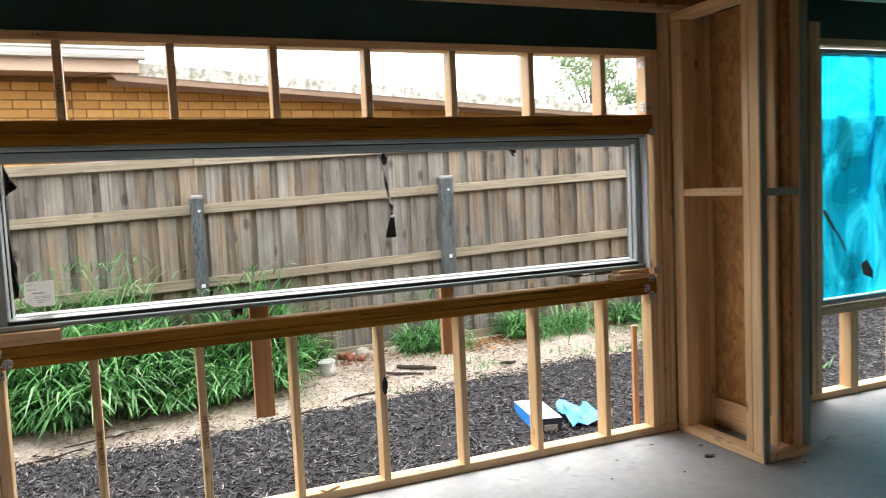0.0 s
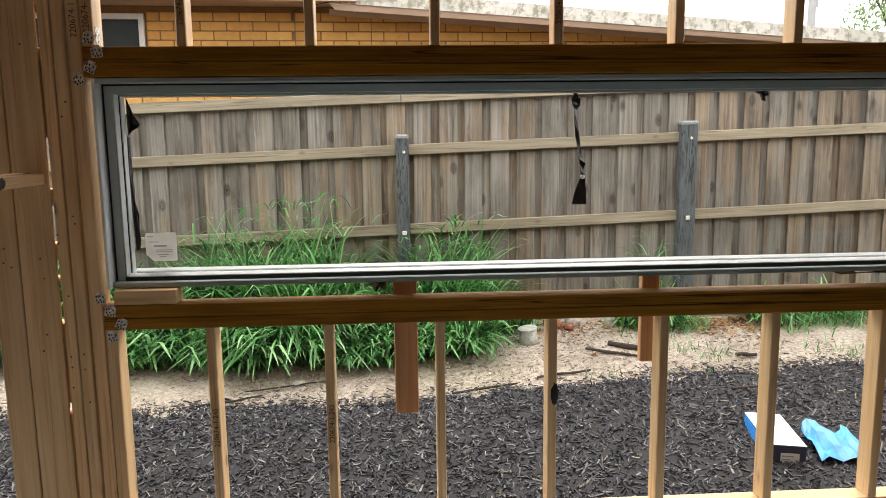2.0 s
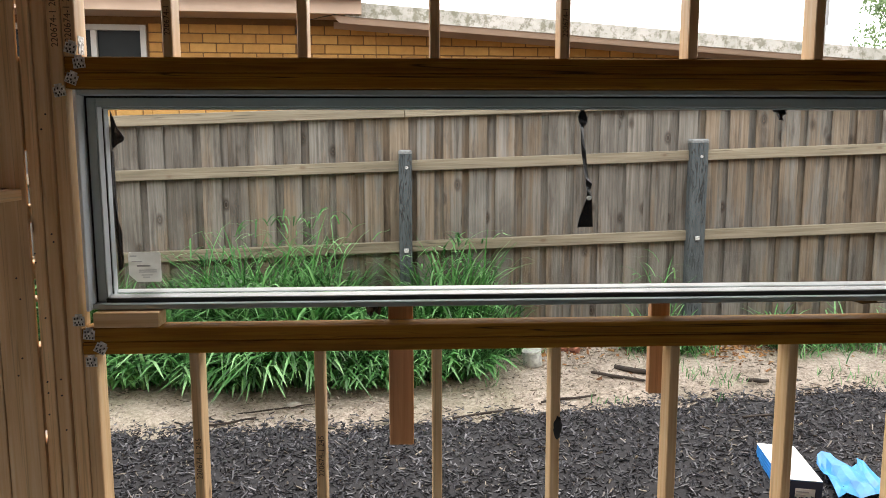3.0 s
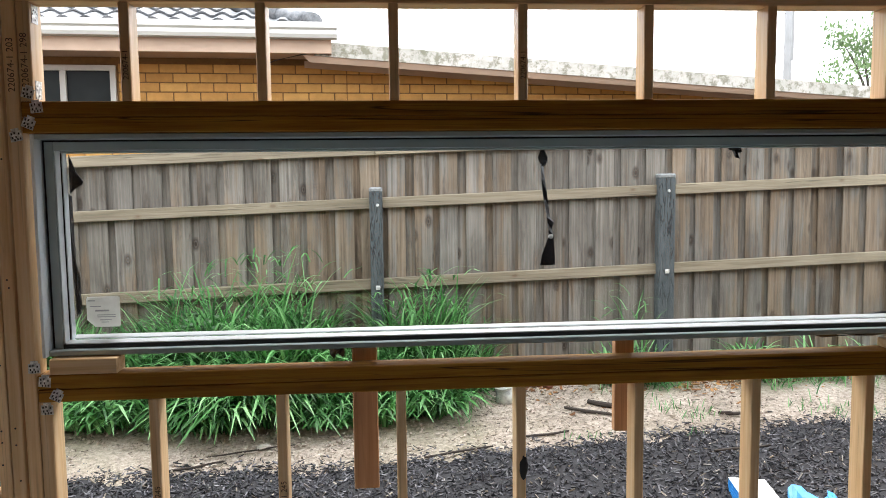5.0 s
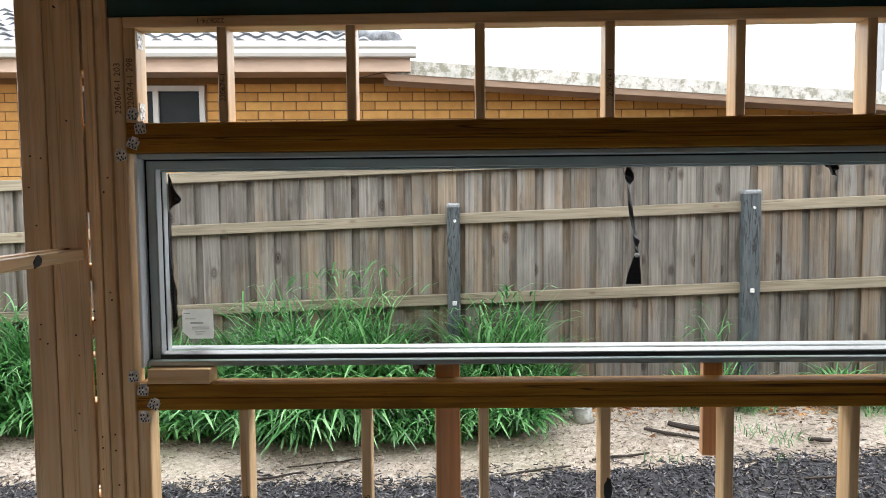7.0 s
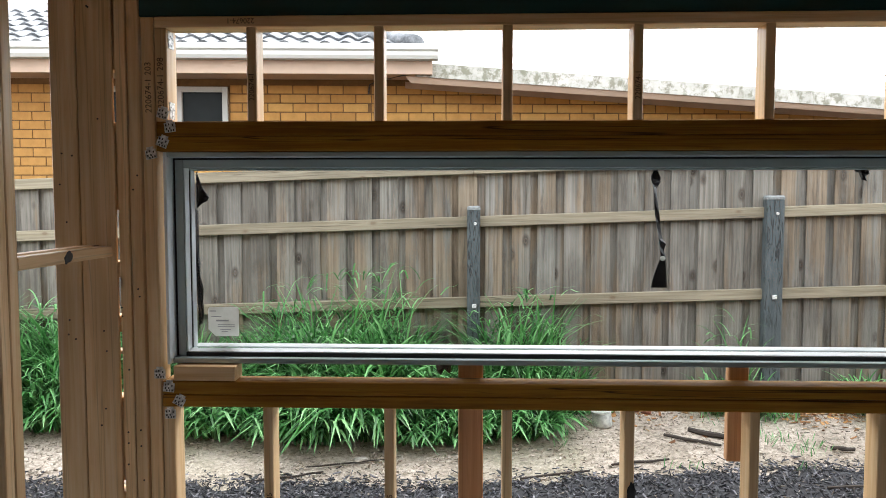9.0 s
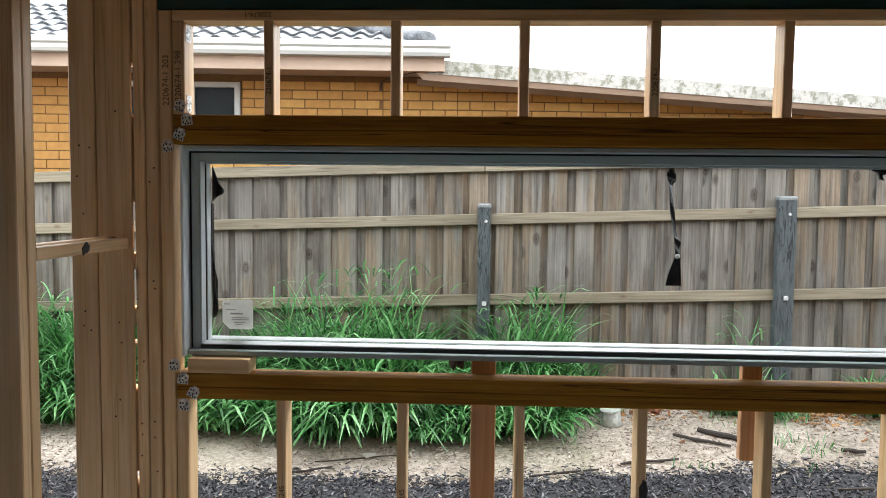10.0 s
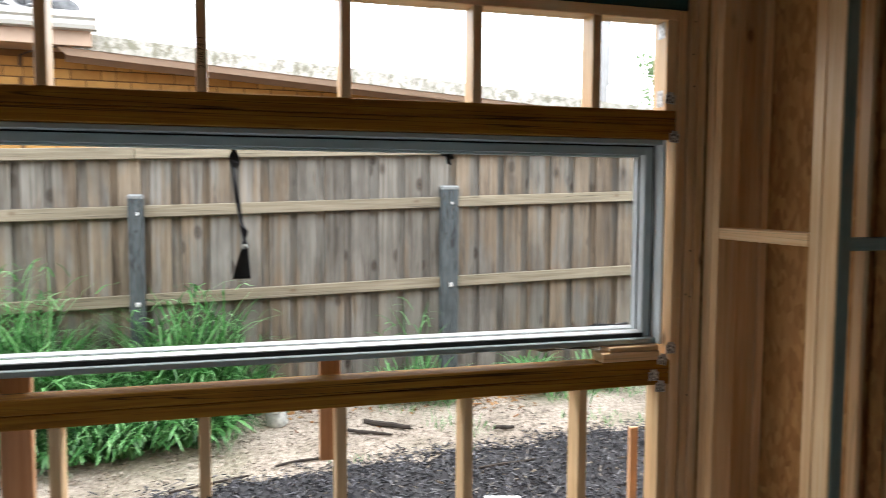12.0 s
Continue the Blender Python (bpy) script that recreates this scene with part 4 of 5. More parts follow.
def ribbon(bm, pts, w, y, th=0.0015):
    prev = None
    for k, (x, z, wk, tw) in enumerate(pts):
        a = Vector((math.cos(tw), math.sin(tw), 0)) * wk * w
        c = Vector((x, y, z))
        cur = [bm.verts.new(c - a), bm.verts.new(c + a), bm.verts.new(c + a + Vector((0, th, 0))), bm.verts.new(c - a + Vector((0, th, 0)))]
        if prev:
            for i in range(4):
                bm.faces.new((prev[i], prev[(i + 1) % 4], cur[(i + 1) % 4], cur[i]))
        else:
            bm.faces.new(cur)
        prev = cur
    bm.faces.new(prev)


strap_points = [(1.302, 1.712, 0.5, 0), (1.302, 1.685, 0.4, 0.3), (1.303, 1.665, 1.3, 0.1), (1.306, 1.645, 1.2, 0.4), (1.302, 1.625, 0.5, 1.2), (1.305, 1.58, 0.35, 0.9), (1.311, 1.53, 0.45, 0.2), (1.318, 1.48, 0.5, 0.8), (1.325, 1.44, 0.55, 1.0), (1.333, 1.42, 0.9, 0.2), (1.331, 1.395, 0.5, 0.9), (1.336, 1.37, 0.7, 0.1), (1.331, 1.345, 1.0, 0), (1.325, 1.30, 1.7, 0), (1.322, 1.26, 2.1, 0.1)]
ribbon(bm, [(x, z, max(0.6, w), tw * 0.6) for x, z, w, tw in strap_points], 0.014, strap_y, 0.003)
strap = link("hanging_strap", bm, BLACK_PLASTIC)
tagged(strap, "twisted black strap hanging from the window head", "strap")
bm = bmesh.new()
bmesh.ops.create_icosphere(bm, subdivisions=2, radius=0.010, matrix=Matrix.Translation((1.333, strap_y - 0.004, 1.368)) @ Matrix.Diagonal((1, 0.5, 0.9, 1)))
part("buckle", bm, PLASTIC_WHITE, strap, "small white buckle")


def scrap(name, pts, y, mat, label, category, crumple=0.012, seed=1):
    """A crumpled flap of sheet with an outline of its own."""
    r = random.Random(seed)
    bm = bmesh.new()
    c = Vector((sum(p[0] for p in pts) / len(pts), y, sum(p[1] for p in pts) / len(pts)))
    outer = [bm.verts.new((p[0], y + r.uniform(-crumple, crumple), p[1])) for p in pts]
    inner = [bm.verts.new(c.lerp(v.co, 0.5) + Vector((0, r.uniform(-crumple, crumple), 0))) for v in outer]
    mid = bm.verts.new(c)
    n = len(pts)
    for k in range(n):
        bm.faces.new((outer[k], outer[(k + 1) % n], inner[(k + 1) % n], inner[k]))
        bm.faces.new((inner[k], inner[(k + 1) % n], mid))
    bm.normal_update()
    bmesh.ops.solidify(bm, geom=bm.faces[:], thickness=0.0015)
    return tagged(link(name, bm, mat), label, category)


scrap("film_flap", [(-0.393, 1.69), (-0.385, 1.67), (-0.365, 1.625), (-0.342, 1.592), (-0.352, 1.578), (-0.372, 1.568), (-0.392, 1.548)], 3.868, BLACK_PLASTIC, "black plastic flap at the edge of the glass", "plastic flap", 0.006, 2)
scrap("film_strip", [(-0.396, 1.55), (-0.386, 1.54), (-0.388, 1.40), (-0.383, 1.30), (-0.379, 1.20), (-0.372, 1.155), (-0.376, 1.12), (-0.392, 1.11), (-0.397, 1.30)], 3.868, BLACK_PLASTIC, "black plastic strip along the edge of the glass", "plastic strip", 0.004, 3)
scrap("film_scrap", [(2.01, 1.70), (2.05, 1.70), (2.062, 1.675), (2.045, 1.668), (2.05, 1.65), (2.035, 1.655), (2.028, 1.68), (2.012, 1.685)], 3.868, BLACK_PLASTIC, "small black scrap caught at the window head", "plastic scrap", 0.008, 4)
scrap("film_scrap", [(0.75, 1.70), (0.80, 1.70), (0.806, 1.692), (0.79, 1.690)], 3.868, BLACK_PLASTIC, "small black scrap caught at the window head", "plastic scrap", 0.003, 5)
scrap("plastic_wrap", [(2.36, 0.968), (2.42, 0.978), (2.50, 0.972), (2.58, 0.982), (2.66, 0.975), (2.71, 0.985), (2.72, 0.965), (2.62, 0.952), (2.52, 0.958), (2.42, 0.950)], 3.885, BLACK_PLASTIC, "crumpled black plastic under the window", "plastic wrap", 0.02, 6)
scrap("paper_scrap", [(2.45, 0.972), (2.50, 0.984), (2.56, 0.974), (2.53, 0.966), (2.47, 0.963)], 3.872, PAPER, "torn white paper under the window", "paper scrap", 0.01, 7)
scrap("plastic_strip", [(2.58, 1.043), (2.64, 1.055), (2.72, 1.050), (2.77, 1.056), (2.77, 1.042), (2.66, 1.038)], 3.868, BLACK_PLASTIC, "black plastic strip along the foot of the glass", "plastic strip", 0.005, 8)
scrap("plastic_scrap", [(0.50, 0.975), (0.53, 0.985), (0.56, 0.98), (0.555, 0.935), (0.535, 0.955), (0.52, 0.925), (0.505, 0.94)], 3.88, BLACK_PLASTIC, "black plastic scrap hanging under the window", "plastic scrap", 0.01, 9)

# ---- film on the second window ----
film = empty("protective_film", (4.235, 3.80, 0.66), "crumpled translucent blue protective film over the window", "film")
for fx0, fx1, fy, sheet_seed in ((0.0, 0.50, 0.0, 1), (0.46, 2.5, 0.012, 8)):
    bm = bmesh.new()
    nx, nz = 24, 50
    vv = []
    for j in range(nz + 1):
        row = []
        for i in range(nx + 1):
            x, z = fx0 + (fx1 - fx0) * i / nx, 1.58 * j / nz
            y = fy + 0.014 * noise.noise((x * 3.5, z * 2.0, sheet_seed)) + 0.007 * noise.noise((x * 11 + z * 6, z * 5, sheet_seed))
            row.append(bm.verts.new((x + 0.006 * noise.noise((z * 6, 1, i // nx)), y, z)))
        vv.append(row)
    for j in range(nz):
        for i in range(nx):
            bm.faces.new((vv[j][i], vv[j][i + 1], vv[j + 1][i + 1], vv[j + 1][i]))
    part("film_sheet", bm, FILM, film, "", True)
for pts, sd in (([(4.37, 1.72), (4.42, 1.86), (4.52, 1.84), (4.55, 1.66), (4.50, 1.50), (4.40, 1.54)], 21), ([(4.44, 0.98), (4.56, 0.97), (4.63, 0.90), (4.56, 0.78), (4.42, 0.80)], 22)):
    scrap("paper_label", pts, 3.822, PAPER, "paper label under the blue film", "label", 0.004, sd)
bm = bmesh.new()
ribbon(bm, [(4.243, 1.24, 1.2, 0), (4.28, 1.185, 1.3, 0), (4.33, 1.12, 1.0, 0), (4.38, 1.06, 0.8, 0), (4.42, 1.0, 0.7, 0), (4.435, 0.96, 0.7, 0)], 0.012, 3.775)
tagged(link("hanging_strap", bm, BLACK_PLASTIC), "dark strap lying across the blue film", "strap")
scrap("plastic_scrap", [(4.585, 0.86), (4.64, 0.89), (4.70, 0.80), (4.68, 0.76), (4.60, 0.79)], 3.775, BLACK_PLASTIC, "dark plastic scrap on the blue film", "plastic scrap", 0.006, 23)

# ---- carton on the mulch ----
box_z = -0.235
carton = empty("carton", (2.66, 4.83, box_z), "blue and white cardboard carton lying open on the mulch", "carton")
carton.rotation_euler = (0, radians(2), radians(-10.5))
L_, W_, H_ = 0.46, 0.195, 0.135
bm = bmesh.new()
add_box(bm, (-W_ / 2, -L_ / 2, 0), (W_ / 2, L_ / 2, H_), 0.003)
part("body", bm, BLUE_CARD, carton, "bright blue carton sides")
bm = bmesh.new()
add_box(bm, (-W_ / 2 - 0.001, -L_ / 2 - 0.002, H_ + 0.0005), (W_ / 2 + 0.001, L_ / 2 + 0.001, H_ + 0.004), 0.001)
part("lid", bm, WHITE_CARD, carton, "plain white top")
bm = bmesh.new()
add_box(bm, (-W_ / 2 - 0.0005, -L_ / 2 - 0.004, 0.002), (W_ / 2 + 0.0005, -L_ / 2 - 0.001, H_ - 0.002), 0.0)
end = part("end_panel", bm, NAVY, carton, "dark navy end panel")
bm = bmesh.new()
add_box(bm, (-0.03, -L_ / 2 - 0.006, 0.025), (0.065, -L_ / 2 - 0.0045, 0.095))
lab = part("end_label", bm, PAPER, end, "white label with grey lines")
bm = bmesh.new()
for k, (a, b) in enumerate(((0.0, 0.06), (0.0, 0.045), (0.005, 0.06))):
    add_box(bm, (-0.025 + a, -L_ / 2 - 0.0075, 0.075 - 0.018 * k), (-0.025 + b, -L_ / 2 - 0.0063, 0.082 - 0.018 * k))
part("print", bm, INK, end)
bm = bmesh.new()
for k in range(6):
    z = 0.02 + 0.019 * k
    add_box(bm, (-W_ / 2 - 0.003, -0.20, z), (-W_ / 2 - 0.001, 0.19 - 0.02 * (k % 3), z + 0.004))
part("side_pattern", bm, PALE_BLUE, carton, "pale stripes on the blue side")
r = random.Random(31)
bm = bmesh.new()
rowsP = []
for i in range(9):
    u = i / 8
    row = []
    for j in range(7):
        v = j / 6
        x = 2.79 + 0.31 * u + 0.06 * v * (1 - u)
        y = 4.56 + 0.32 * v + 0.07 * math.sin(u * 7) * v
        z = bed_z(x, y) + 0.028 + 0.05 * v * (1 - abs(u - 0.35)) + r.uniform(-0.011, 0.011) + 0.012 * math.sin(u * 11 + v * 5)
        row.append(bm.verts.new((x, y, z)))
    rowsP.append(row)
for r0, r1 in zip(rowsP, rowsP[1:]):
    for j in range(6):
        bm.faces.new((r0[j], r1[j], r1[j + 1], r0[j + 1]))
bm.normal_update()
bmesh.ops.solidify(bm, geom=bm.faces[:], thickness=0.001)
tagged(link("wrapping_paper", bm, PALE_BLUE, None, "", False), "crumpled light blue plastic wrapper beside the carton", "wrapper")

# ---- bucket, rubble, sticks ----
bz = ground_z(1.61, 6.66)
tub = empty("plastic_tub", (1.61, 6.66, bz + 0.004), "dirty white plastic tub leaning among the grass", "tub")
tub.rotation_euler = (radians(4), radians(-7), 0)
tub.scale = (0.88, 0.88, 0.95)
bm = bmesh.new()
prev = None
for rad, z in ((0.0, 0.01), (0.078, 0.0), (0.084, 0.01), (0.080, 0.125), (0.076, 0.125), (0.070, 0.02), (0.0, 0.02)):
    cur = [bm.verts.new((rad * math.cos(k * math.pi / 12), rad * math.sin(k * math.pi / 12), z)) for k in range(24)] if rad else [bm.verts.new((0, 0, z))]
    if prev:
        for k in range(24):
            a, b = prev[k % len(prev)], prev[(k + 1) % len(prev)]
            c, d = cur[(k + 1) % len(cur)], cur[k % len(cur)]
            bm.faces.new([v for i, v in enumerate((a, b, c, d)) if v not in (a, b, c, d)[:i]])
    prev = cur
part("body", bm, PLASTIC_WHITE, tub, "", True)
bm = bmesh.new()
add_cyl(bm, 0.086, 0.085, 0.014, Matrix.Translation((0, 0, 0.122)), 24, True)
part("lid", bm, PLASTIC_WHITE, tub)


def lump(name, x, y, size, mat, label, category, seed, group=""):
    bm = bmesh.new()
    bmesh.ops.create_icosphere(bm, subdivisions=2, radius=1.0)
    for v in bm.verts:
        v.co *= 1 + 0.42 * noise.noise(v.co * 1.7 + Vector((seed * 3.3, 0, 0))) + 0.10 * noise.noise(v.co * 5 + Vector((seed, 2, 0)))
        v.co = Vector((max(-0.8, min(0.8, v.co.x)), v.co.y, max(-0.75, min(0.75, v.co.z))))
        v.co = Vector((v.co.x * size[0], v.co.y * size[1], v.co.z * size[2]))
    o = link(name, bm, mat)
    o.location = (x, y, ground_z(x, y) + size[2] * 0.55)
    o.rotation_euler = (0, 0, seed * 1.7)
    return tagged(o, label, category, group)


for k, (x, y, s, mt) in enumerate(((1.90, 6.99, 0.060, RED_BRICK), (2.04, 7.06, 0.075, STONE), (1.99, 6.93, 0.048, RED_BRICK), (1.84, 7.08, 0.050, RED_BRICK), (2.36, 7.02, 0.062, STONE), (2.56, 7.06, 0.042, RED_BRICK))):
    red = mt is RED_BRICK
    lump("brick_rubble" if red else "stone", x, y, (s * 1.1, s * 0.8, s * 0.9), mt, "broken red brick lump by the fence" if red else "pale rough stone by the fence", "rubble", k + 3, "rubble by the fence")
lump("pale_stone", -0.10, 5.98, (0.06, 0.035, 0.018), STONE, "flat pale stone on the sand", "stone", 17)
r = random.Random(8)
for k, (x0, y0, x1, y1, rad) in enumerate(((2.02, 6.46, 2.36, 6.28, 0.013), (2.22, 6.55, 2.52, 6.36, 0.021), (0.95, 5.72, 1.40, 5.86, 0.009), (-0.75, 5.62, -0.30, 5.78, 0.008), (3.1, 6.25, 3.25, 6.23, 0.016), (-0.45, 5.85, 0.10, 6.0, 0.006), (1.55, 5.95, 1.95, 6.05, 0.010), (2.75, 5.55, 3.15, 5.62, 0.010))):
    bm = bmesh.new()
    pts = []
    for i in range(6):
        u = i / 5
        x, y = x0 + (x1 - x0) * u, y0 + (y1 - y0) * u
        pts.append((x + r.uniform(-0.012, 0.012), y + r.uniform(-0.012, 0.012), max(ground_z(x, y), bed_z(x, y) if y < mulch_edge(x) else -9) + rad * 0.9 + 0.004))
    tube(bm, pts, [rad * (1 - 0.5 * abs(i / 5 - 0.4)) for i in range(6)], 7)
    tagged(link("stick", bm, BARK), "dark broken stick lying on the soil", "stick", "sticks on the soil")

# bits swept against the plate on the slab
r = random.Random(15)
for k, (x, y, s) in enumerate(((2.86, 3.31, 0.030), (2.70, 3.60, 0.018), (2.23, 3.30, 0.010), (2.93, 3.46, 0.016), (3.2, 3.0, 0.014), (2.6, 3.2, 0.010), (3.55, 3.15, 0.06), (3.62, 3.2, 0.04), (2.4, 3.5, 0.012))):
    bm = bmesh.new()
    vs = [bm.verts.new((s * math.cos(a * 1.05) * r.uniform(0.5, 1.2), s * math.sin(a * 1.05) * r.uniform(0.3, 0.7), 0.002 + r.uniform(0, s * 0.25))) for a in range(6)]
    f = bm.faces.new(vs)
    bm.normal_update()
    bmesh.ops.solidify(bm, geom=[f], thickness=0.002)
    o = link("debris", bm, BARK if s < 0.035 else PAPER)
    o.location = (x, y, 0.003)
    tagged(o, "small dark scrap of debris on the slab" if s < 0.035 else "torn pale scrap on the slab", "debris", "debris on the slab")
o = timber("timber_offcut", (0.86, 3.755, 0.046), (0.95, 3.80, 0.056), PINE, None, "", 0.001, Matrix.Rotation(0.5, 4, "Z"))
tagged(o, "small pine offcut lying on the bottom plate", "offcut")

# ---- grass, weeds, mulch, litter ----


def from_arrays(name, verts, faces, mat, label, category):
    me = bpy.data.meshes.new(name)
    me.from_pydata(verts, [], faces)
    me.materials.append(mat)
    for p in me.polygons:
        p.use_smooth = False
    return tagged(new(name, me), label, category, kind="stuff")


def blade(verts, faces, r, x, y, z, length, width, lean, direction, droop):
    base = len(verts)
    n = 6
    dx, dy = math.cos(direction), math.sin(direction)
    sx, sy = -dy, dx
    px, pz, ang = 0.0, 0.0, lean
    for i in range(n + 1):
        u = i / n
        w = width * (0.55 + 0.9 * u) * (1 - u ** 2.5) * 0.5 + 0.0006
        cx, cy, cz = x + dx * px, y + dy * px, max(z + pz, z + 0.006 + 0.01 * i)
        verts.append((cx - sx * w, cy - sy * w, cz + 0.25 * w))
        verts.append((cx + sx * w, cy + sy * w, cz + 0.25 * w))
        ang = min(ang + droop / n * (0.4 + 1.4 * u), 1.95)
        px += math.sin(ang) * length / n
        pz += math.cos(ang) * length / n
    for i in range(n):
        a = base + 2 * i
        faces.append((a, a + 1, a + 3, a + 2))


def grass_front(x):
    """Where the long grass begins, going from the house to the fence."""
    return 6.27 + 0.07 * noise.noise((x * 1.7, 3, 0)) + 0.25 * max(0, x - 0.55) + 0.8 * max(0, x - 1.5) + 0.12 * max(0, -0.5 - x) * (x > -2.0) + 0.18 * (x <= -2.0)


def grass_height(x):
    """How tall the long grass stands along the fence, in steps eased into one another."""
    steps = ((-5.0, 0.62), (-3.1, 0.72), (-2.5, 0.66), (-1.6, 0.50), (-1.15, 0.52), (-0.85, 0.74), (-0.45, 0.82), (0.05, 0.80), (0.28, 0.50), (0.62, 0.46), (0.85, 0.66), (1.15, 0.68), (1.42, 0.42), (1.7, 0.25))
    for (xa, ha), (xb, hb) in zip(steps, steps[1:]):
        if xa <= x <= xb:
            return ha + (hb - ha) * (x - xa) / (xb - xa)
    return 0.25


def tuft(verts, faces, r, cx, cy, n, length, width, spread=0.07, stiff=0.0):
    """Blades that rise from one root and arch outwards."""
    for k in range(n):
        a = r.uniform(0, 6.28)
        d = spread * r.random() ** 0.6
        x, y = cx + d * math.cos(a), min(7.13, cy + d * math.sin(a))
        heading = a + r.gauss(0, 0.7) if r.random() < 0.8 else r.uniform(-2.4, -0.8)
        blade(verts, faces, r, x, y, ground_z(x, y), length * r.uniform(0.6, 1.2), width * r.uniform(0.65, 1.25), r.uniform(0.03, 0.55 - 0.3 * stiff), heading, r.uniform(0.9 - 0.3 * stiff, 2.7 - 0.7 * stiff))


r = random.Random(77)
verts, faces = [], []
for k in range(720):
    x = r.uniform(-5.2, 1.62)
    y0 = grass_front(x) - 0.02
    if y0 > 7.1 or 1.48 < x and r.random() < 0.6:
        continue
    y = y0 + (7.12 - y0) * r.random() ** 1.1
    if x > 1.25 and y < 6.88:
        continue
    h = grass_height(x) * (0.80 + 0.45 * noise.noise((x * 2.2 + 4, y * 2.2, 0))) * (1.0 if y > 6.6 else 0.86)
    back = min(1.0, max(0.0, (y - 6.55) / 0.3))
    tuft(verts, faces, r, x, y, r.randint(16, 26), max(0.26, h * (1.12 + 0.38 * back)), r.uniform(0.017, 0.027), 0.07, back)
# taller clumps against the fence, long blades arching over
for cx, cy, n, hgt in ((-0.92, 6.95, 34, 0.86), (-0.62, 6.95, 50, 1.02), (-0.30, 7.0, 60, 1.12), (-0.02, 7.0, 50, 1.12), (0.10, 6.95, 24, 0.95), (0.86, 7.0, 40, 0.80), (1.08, 7.02, 50, 0.95), (1.26, 7.02, 28, 0.72), (-2.72, 6.9, 60, 0.86), (-3.2, 6.8, 60, 0.80), (2.68, 7.08, 14, 0.76)):
    for k in range(n):
        x, y = cx + r.gauss(0, 0.09), min(7.12, cy + r.gauss(0, 0.05))
        blade(verts, faces, r, x, y, ground_z(x, y), hgt * r.uniform(0.65, 1.15), r.uniform(0.010, 0.021), r.uniform(0.0, 0.22), r.uniform(0, 6.28), r.uniform(0.5, 2.2))
    for k in range(int(n * 1.6)):
        x, y = cx + r.gauss(0, 0.12), min(7.10, cy + r.gauss(0, 0.05))
        z = ground_z(x, y) + hgt * r.uniform(0.25, 0.95)
        blade(verts, faces, r, x, y, z, r.uniform(0.16, 0.34), r.uniform(0.010, 0.018), r.uniform(0.3, 0.9), r.uniform(0, 6.28), r.uniform(1.2, 2.6))
# lower tufts along the rest of the fence
for k in range(150):
    x = r.choice((r.uniform(2.45, 2.95), r.uniform(3.62, 3.82), r.uniform(4.05, 7.6), r.uniform(4.05, 7.6)))
    tuft(verts, faces, r, x, 7.12 - abs(r.gauss(0, 0.09)), r.randint(12, 20), r.uniform(0.22, 0.42), r.uniform(0.011, 0.019), 0.06)
# a few seeding stems
for k in range(12):
    x, y = r.choice((r.uniform(-1.3, 0.4), r.uniform(0.8, 1.6))), r.uniform(6.7, 7.1)
    blade(verts, faces, r, x, y, ground_z(x, y), r.uniform(1.15, 1.65) if x < 0.5 else r.uniform(0.85, 1.25), 0.008, r.uniform(0, 0.2), r.uniform(0, 6.28), r.uniform(0.3, 1.6))
# thin low grass along the rest of the fence and on the open soil
for k in range(3800):
    x = r.uniform(1.6, 7.5)
    y = 7.15 - abs(r.gauss(0, 0.20))
    if noise.noise((x * 1.6, y * 1.6, 9)) < -0.02 or 1.72 < x < 2.42:
        continue
    blade(verts, faces, r, x, y, ground_z(x, y), r.uniform(0.07, 0.28), r.uniform(0.006, 0.013), r.uniform(0.1, 0.9), r.uniform(0, 6.28), r.uniform(0.5, 2.0))
for k in range(2600):
    x, y = r.uniform(1.2, 7.5), r.uniform(5.9, 7.0)
    if noise.noise((x * 1.3, y * 2.0, 2)) < 0.22:
        continue
    blade(verts, faces, r, x, y, ground_z(x, y), r.uniform(0.02, 0.07), r.uniform(0.004, 0.008), r.uniform(0.3, 1.2), r.uniform(0, 6.28), r.uniform(0.3, 1.5))
for k in range(120):
    x, y = 5.3 + r.gauss(0, 0.10), 5.0 + r.gauss(0, 0.12)
    blade(verts, faces, r, x, y, ground_z(x, y), r.uniform(0.08, 0.2), r.uniform(0.008, 0.016), r.uniform(0.2, 1.0), r.uniform(0, 6.28), r.uniform(0.5, 1.5))
from_arrays("long_grass", verts, faces, GRASS, "lush long green grass along the fence", "grass")

verts, faces = [], []
for k in range(900):
    if r.random() < 0.7:
        x, y = -0.72 + r.gauss(0, 0.17), 6.72 + r.gauss(0, 0.09)
        z = ground_z(x, y) + r.uniform(0.25, 0.70)
    else:
        x, y = r.uniform(-4, 0.6), r.uniform(6.35, 7.0)
        z = ground_z(x, y) + r.uniform(0.1, 0.4)
    s, a, t = r.uniform(0.012, 0.026), r.uniform(0, 6.28), r.uniform(-0.7, 0.7)
    b0 = len(verts)
    for u, w in ((-1, 0.0), (-0.45, 0.62), (0.2, 0.7), (1, 0.0)):
        for sg in ((-1, 1) if w else (0,)):
            lx, ly = u * s, sg * w * s
            verts.append((x + lx * math.cos(a) - ly * math.sin(a), y + (lx * math.sin(a) + ly * math.cos(a)) * math.cos(t), z + (lx * math.sin(a) + ly * math.cos(a)) * math.sin(t) + abs(sg) * 0.15 * s))
    faces += [(b0, b0 + 1, b0 + 2), (b0 + 1, b0 + 3, b0 + 4, b0 + 2), (b0 + 3, b0 + 5, b0 + 4)]
from_arrays("broadleaf_weeds", verts, faces, WEED, "broad-leaved weeds among the grass", "weeds")


